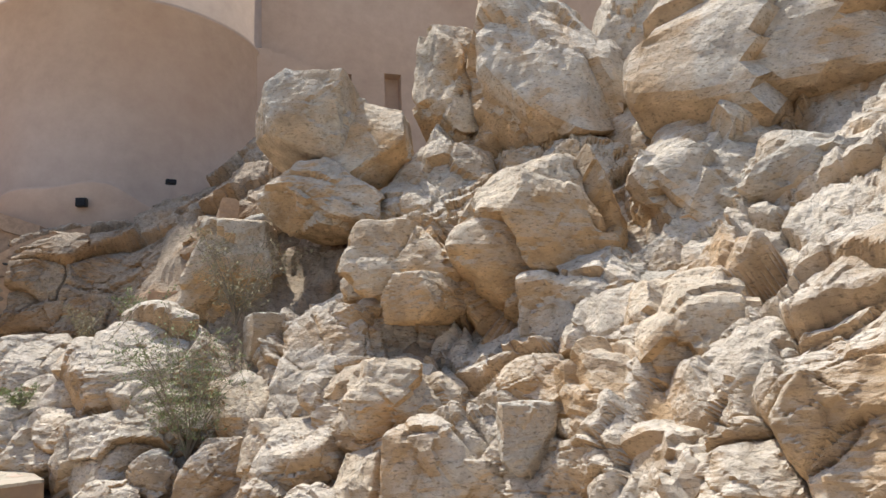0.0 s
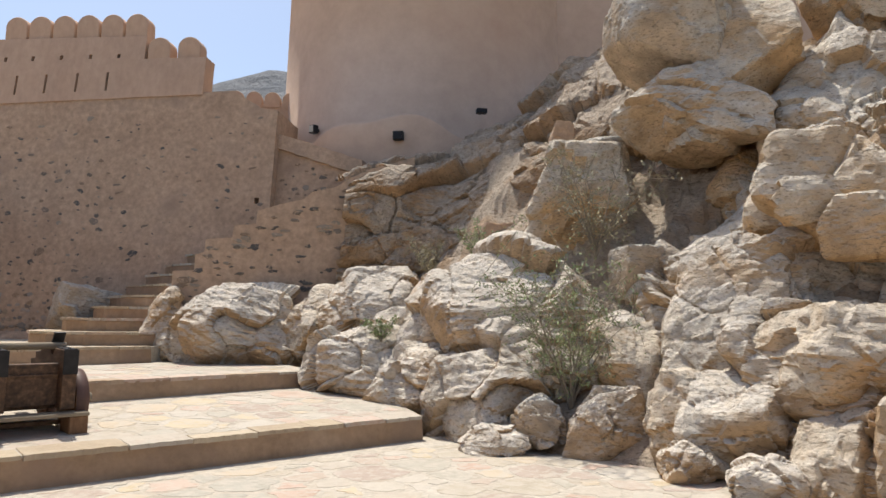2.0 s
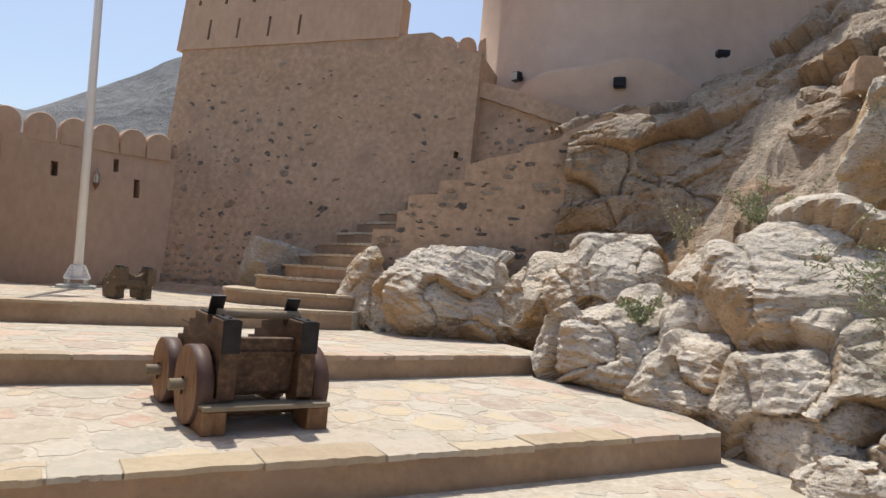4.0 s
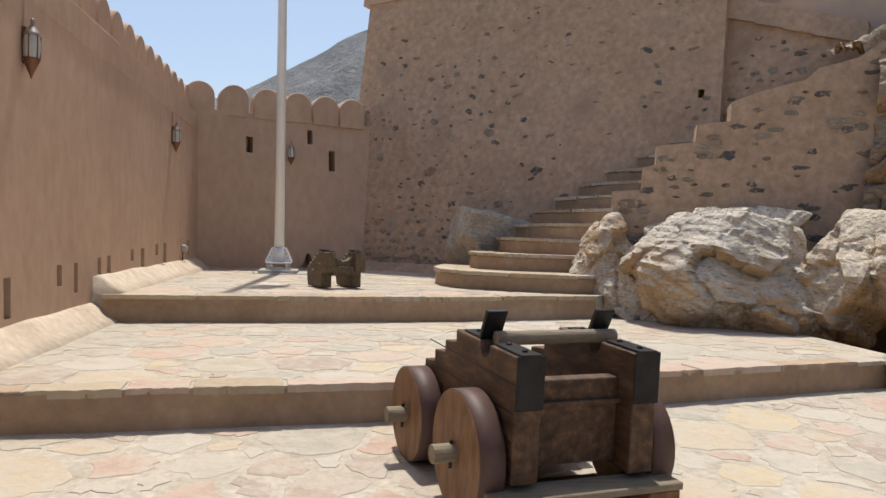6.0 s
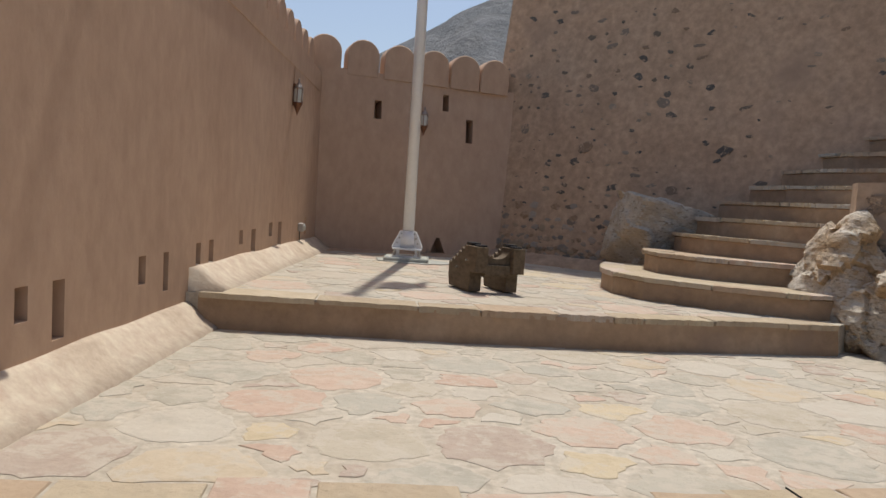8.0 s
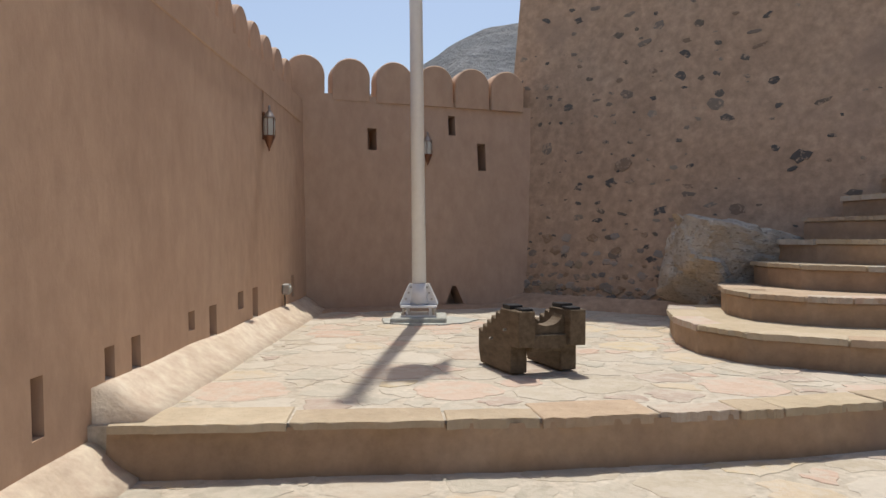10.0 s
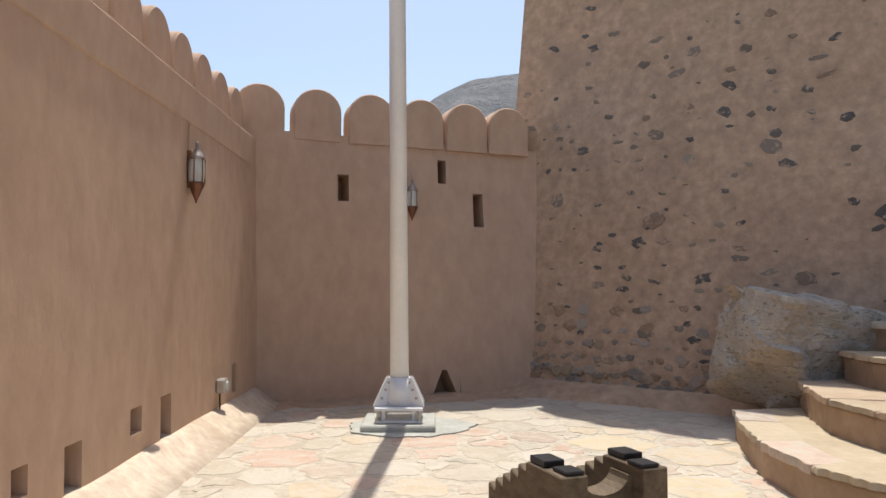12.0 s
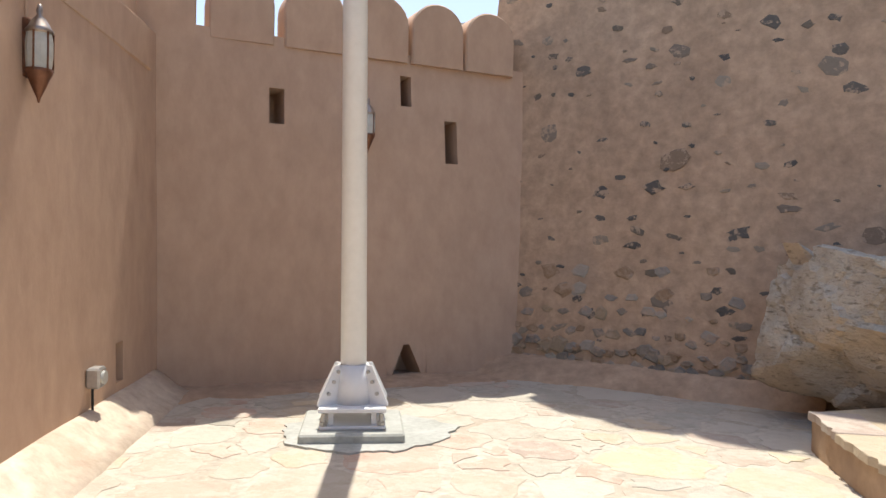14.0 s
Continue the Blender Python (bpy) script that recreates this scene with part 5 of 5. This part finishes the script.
for i in range(1100):
    u, z = (rnd.uniform(0.0, 3.4), rnd.uniform(1.0, 4.8)) if i % 10 < 6 else (rnd.uniform(0.0, 6.8), rnd.uniform(2.0, 6.1))
    w = rnd.choice([0.03, 0.035, 0.045, 0.055, 0.065, 0.08, 0.095, 0.125]) * rnd.uniform(0.8, 1.25)
    if any(abs(u - a) < 0.05 + 1.1 * (w + b) and abs(z - c) < 0.06 + 0.5 * w for a, c, b in taken):
        continue
    taken.append((u, z, w))
    set_stone(wall_east, bast_place(u, z, 0.0), bang, w, w * rnd.uniform(0.3, 0.75), 0.012, rnd.uniform(-25, 25), i, -8)
    if len(taken) > 285:
        break
for i in range(26):
    u, z = rnd.uniform(7.1, 8.6), rnd.uniform(3.6, 5.0)
    w = rnd.uniform(0.04, 0.13)
    set_stone(wall_east, bast_place(u, z, 0.3), bang, w, w * rnd.uniform(0.4, 0.8), 0.02, rnd.uniform(-12, 12), i, -8)
swang = math.degrees(math.atan2(SWD.y, SWD.x))
for i in range(120):
    u = rnd.uniform(-0.25, 3.4)
    top = float(np.interp(u, [p[0] for p in PROFILE], [p[1] for p in PROFILE]))
    z = top - 0.14 - (top - 1.6) * rnd.random()
    w = rnd.uniform(0.04, 0.13)
    set_stone(stair_wall, stair_place(u, z, -0.004), swang, w, w * rnd.uniform(0.3, 0.6), 0.025, rnd.uniform(-8, 8), i)
# rough stones laid bare at the foot of the bastion
FOOT = [stone_mesh(40 + i, FOOTSTONE) for i in range(8)]
footing_stones = []
for row, (z, n, lo, hi) in enumerate(((1.10, 26, 0.05, 0.10), (1.22, 24, 0.05, 0.11), (1.38, 17, 0.04, 0.10), (1.55, 12, 0.04, 0.10), (1.72, 9, 0.05, 0.12), (1.92, 6, 0.05, 0.12))):
    for i in range(n):
        u = 0.25 + 2.3 * (i + rnd.uniform(-0.3, 0.3)) / n
        w = rnd.uniform(lo, hi)
        footing_stones.append((u, z + rnd.uniform(-0.04, 0.04), w, w * rnd.uniform(0.45, 0.8), 0.05 if row < 2 else 0.02, rnd.uniform(-14, 14), rnd.randrange(8)))
bm = bmesh.new()
rows = []
for i in range(40):
    u = -0.15 + 3.15 * i / 39
    w = float(np.interp(u, [1.0, 3.0], [1.0, 0.45]))
    rows.append([bm.verts.new(bast_place(u, z, -d - 0.05 * noise.noise(Vector((u * 3, z * 2, 0))))) for d, z in ((-0.15, 1.16), (0.10, 1.10), (w * (0.25 + 0.05 * math.sin(u * 4)), 1.02), (w * (0.42 + 0.08 * math.sin(u * 3)), 0.90))])
for a, b in zip(rows, rows[1:]):
    for k in range(3):
        bm.faces.new((a[k], b[k], b[k + 1], a[k + 1]))
footing = tagged(finish("footing", bm, PLASTER_OLD, True), "rough mortar bench along the foot of the bastion", "footing", kind="structure")
for u, z, w, h, d, roll, k in footing_stones:
    ob = new("stone", FOOT[k])
    ob.parent = footing
    ob.matrix_world = pose(*bast_place(u, z, 0.0), -8, roll, bang) @ Matrix.Diagonal((w, d, h, 1))
bm = bmesh.new()
rows = []
for i in range(40):
    u = 0.05 + (blen + 0.1) * i / 39
    rows.append([bm.verts.new(back_place(u, z + 0.02 * noise.noise(Vector((u * 3, z, 4))), d)) for d, z in ((0.06, 0.985), (-0.10, 0.975), (-0.32, 0.965), (-0.5, 0.945))])
for a, b in zip(rows, rows[1:]):
    for k in range(3):
        bm.faces.new((a[k], b[k], b[k + 1], a[k + 1]))
tagged(finish("trim_4", bm, PLASTER_OLD, True), "low sloping plaster apron along the end wall", "skirting", kind="structure")


# ---- flagstones ----
def cells(poly, spacing, seed):
    """Irregular convex plates of mixed sizes that fill a convex outline."""
    rnd = random.Random(seed)
    xs, ys = [p[0] for p in poly], [p[1] for p in poly]
    pts = []
    for size in (1.45, 1.15, 0.9, 0.65, 0.42):
        for _ in range(int(2600 * (1.5 - size) + (90 if size > 1 else 300))):
            p = (rnd.uniform(min(xs), max(xs)), rnd.uniform(min(ys), max(ys)), spacing * size * rnd.uniform(0.9, 1.1))
            if all((p[0] - q[0]) ** 2 + (p[1] - q[1]) ** 2 > (0.5 * (p[2] + q[2])) ** 2 for q in pts):
                pts.append(p)
            if size > 1 and len(pts) > 40:
                break
    out = []
    for p in pts:
        c = list(poly)
        near = sorted(pts, key=lambda q: (p[0] - q[0]) ** 2 + (p[1] - q[1]) ** 2)[1:26]
        for q in near:
            nx, ny = q[0] - p[0], q[1] - p[1]
            dd = nx * nx + ny * ny
            t = 0.5 + (p[2] ** 2 - q[2] ** 2) * 0.25 / (2 * dd)
            mx, my = p[0] + nx * t, p[1] + ny * t
            nc = []
            for a, b in zip(c, c[1:] + c[:1]):
                da, db = (a[0] - mx) * nx + (a[1] - my) * ny, (b[0] - mx) * nx + (b[1] - my) * ny
                if da <= 0:
                    nc.append(a)
                if da * db < 0:
                    f = da / (da - db)
                    nc.append((a[0] + (b[0] - a[0]) * f, a[1] + (b[1] - a[1]) * f))
            c = nc
            if len(c) < 3:
                break
        if len(c) >= 3:
            out.append((p, c))
    return out


def plate(bm, c, z, rnd):
    """One flagstone with an uneven broken outline and a slightly domed top, joint left open round it."""
    cx, cy = sum(p[0] for p in c) / len(c), sum(p[1] for p in c) / len(c)
    gap = rnd.uniform(0.005, 0.018)
    rim = []
    for a, b in zip(c, c[1:] + c[:1]):
        l = math.hypot(b[0] - a[0], b[1] - a[1])
        if l < 0.045:
            continue
        k = 5 if l > 0.3 else 3 if l > 0.14 else 1
        for i in range(k):
            f = i / k + (0.10 if i == 0 else rnd.uniform(-0.06, 0.06))
            x, y = a[0] + (b[0] - a[0]) * f, a[1] + (b[1] - a[1]) * f
            d = math.hypot(x - cx, y - cy) or 1
            s = 1 - (gap + rnd.uniform(0, 0.055)) / d
            rim.append((cx + (x - cx) * s, cy + (y - cy) * s))
    if len(rim) < 3:
        return
    up = rnd.uniform(-0.0005, 0.0012)
    lo = [bm.verts.new((x, y, z - 0.03)) for x, y in rim]
    mid = [bm.verts.new((x, y, z - 0.0015 + up)) for x, y in rim]
    hi = [bm.verts.new((cx + (x - cx) * 0.95, cy + (y - cy) * 0.95, z + up + rnd.uniform(0.0, 0.0015))) for x, y in rim]
    n = len(rim)
    for i in range(n):
        j = (i + 1) % n
        bm.faces.new((lo[i], lo[j], mid[j], mid[i]))
        bm.faces.new((mid[i], mid[j], hi[j], hi[i]))
    bm.faces.new(hi)


def pave(terrace, poly, z, spacing, seed, near):
    rest = bmesh.new()
    rnd = random.Random(seed)
    count = 0
    for p, c in cells(poly, spacing, seed):
        if near(p) and count < 300:
            bm = bmesh.new()
            plate(bm, c, z, rnd)
            if len(bm.faces):
                part("flagstone", bm, FLAG, terrace)
                count += 1
            else:
                bm.free()
        else:
            plate(rest, c, z, rnd)
    if len(rest.faces):
        part("flagstones", rest, FLAG, terrace)["kind"] = "stuff"
    else:
        rest.free()


def capstones(edge, z, terrace, seed):
    """The row of edge stones along a step, each its own slab."""
    rnd = random.Random(seed)
    for (ax, ay), (bx, by) in zip(edge, edge[1:]):
        l = math.hypot(bx - ax, by - ay)
        ux, uy = (bx - ax) / l, (by - ay) / l
        s = 0.0
        while s < l - 0.05:
            w = min(rnd.uniform(0.35, 0.95), l - s)
            if l - s - w < 0.2:
                w = l - s
            bm = bmesh.new()
            dep, over = rnd.uniform(0.15, 0.34), rnd.uniform(0.02, 0.04)
            g = rnd.uniform(0.005, 0.012)
            n = 11
            front = [(s + g + (w - 2 * g) * i / n, -over + rnd.uniform(-0.014, 0.022)) for i in range(n + 1)]
            back = [(s + w - g, dep), (s + w * 0.5, dep + rnd.uniform(-0.03, 0.03)), (s + g, dep)]
            pts = [(ax + ux * a - uy * b, ay + uy * a + ux * b) for a, b in front + back]
            up = rnd.uniform(-0.003, 0.003)
            th = rnd.uniform(0.03, 0.05)
            prism(pts, z - th, z + 0.006 + up, bm)
            tops = [e for e in bm.edges if all(v.co.z > z for v in e.verts)]
            bmesh.ops.bevel(bm, geom=tops, offset=0.005, segments=1, affect="EDGES")
            part("edge_stone", bm, CAP if rnd.random() < 0.6 else FLAG, terrace)
            s += w


for i, k in enumerate(STEPS):
    capstones(FRONTS[i], L3 + 0.235 * (i + 1), k, 60 + i)
for ed, z, te, sd_ in ((E1, L1, floor1, 21), (E2, L2, floor2, 22), (E3, L3, floor3, 23)):
    capstones(ed, z, te, sd_)


pave(floor0, [(-4.7, 3.0), (4.9, 3.0), (4.5, 9.8), (-4.7, 9.05)], L0, 0.42, 31, lambda p: p[1] > 5.5)
pave(floor1, [(-4.7, 9.22), (2.85, 10.27), (3.3, 12.7), (-1.5, 11.85), (-4.7, 11.5)], L1, 0.40, 32, lambda p: True)
pave(floor2, [(-4.5, 11.78), (-1.5, 12.1), (2.65, 13.0), (2.4, 15.6), (-1.0, 15.3), (-4.5, 14.9)], L2, 0.38, 33, lambda p: True)
pave(floor3, [(-4.55, 15.15), (-2.4, 15.25), (-1.0, 15.5), (0.95, 16.02), (1.2, 18.9), (-1.6, 21.6), (-4.55, 20.6)], L3, 0.40, 34, lambda p: True)

# the first terrace rises gently towards the second step
for ob in [floor1, *floor1.children]:
    for v in ob.data.vertices:
        rise = 0.165 * (v.co.y - 9.02 - 0.1384 * (v.co.x + 5.0)) / 2.95
        if v.co.z > -0.2:
            v.co.z += max(0.0, rise)
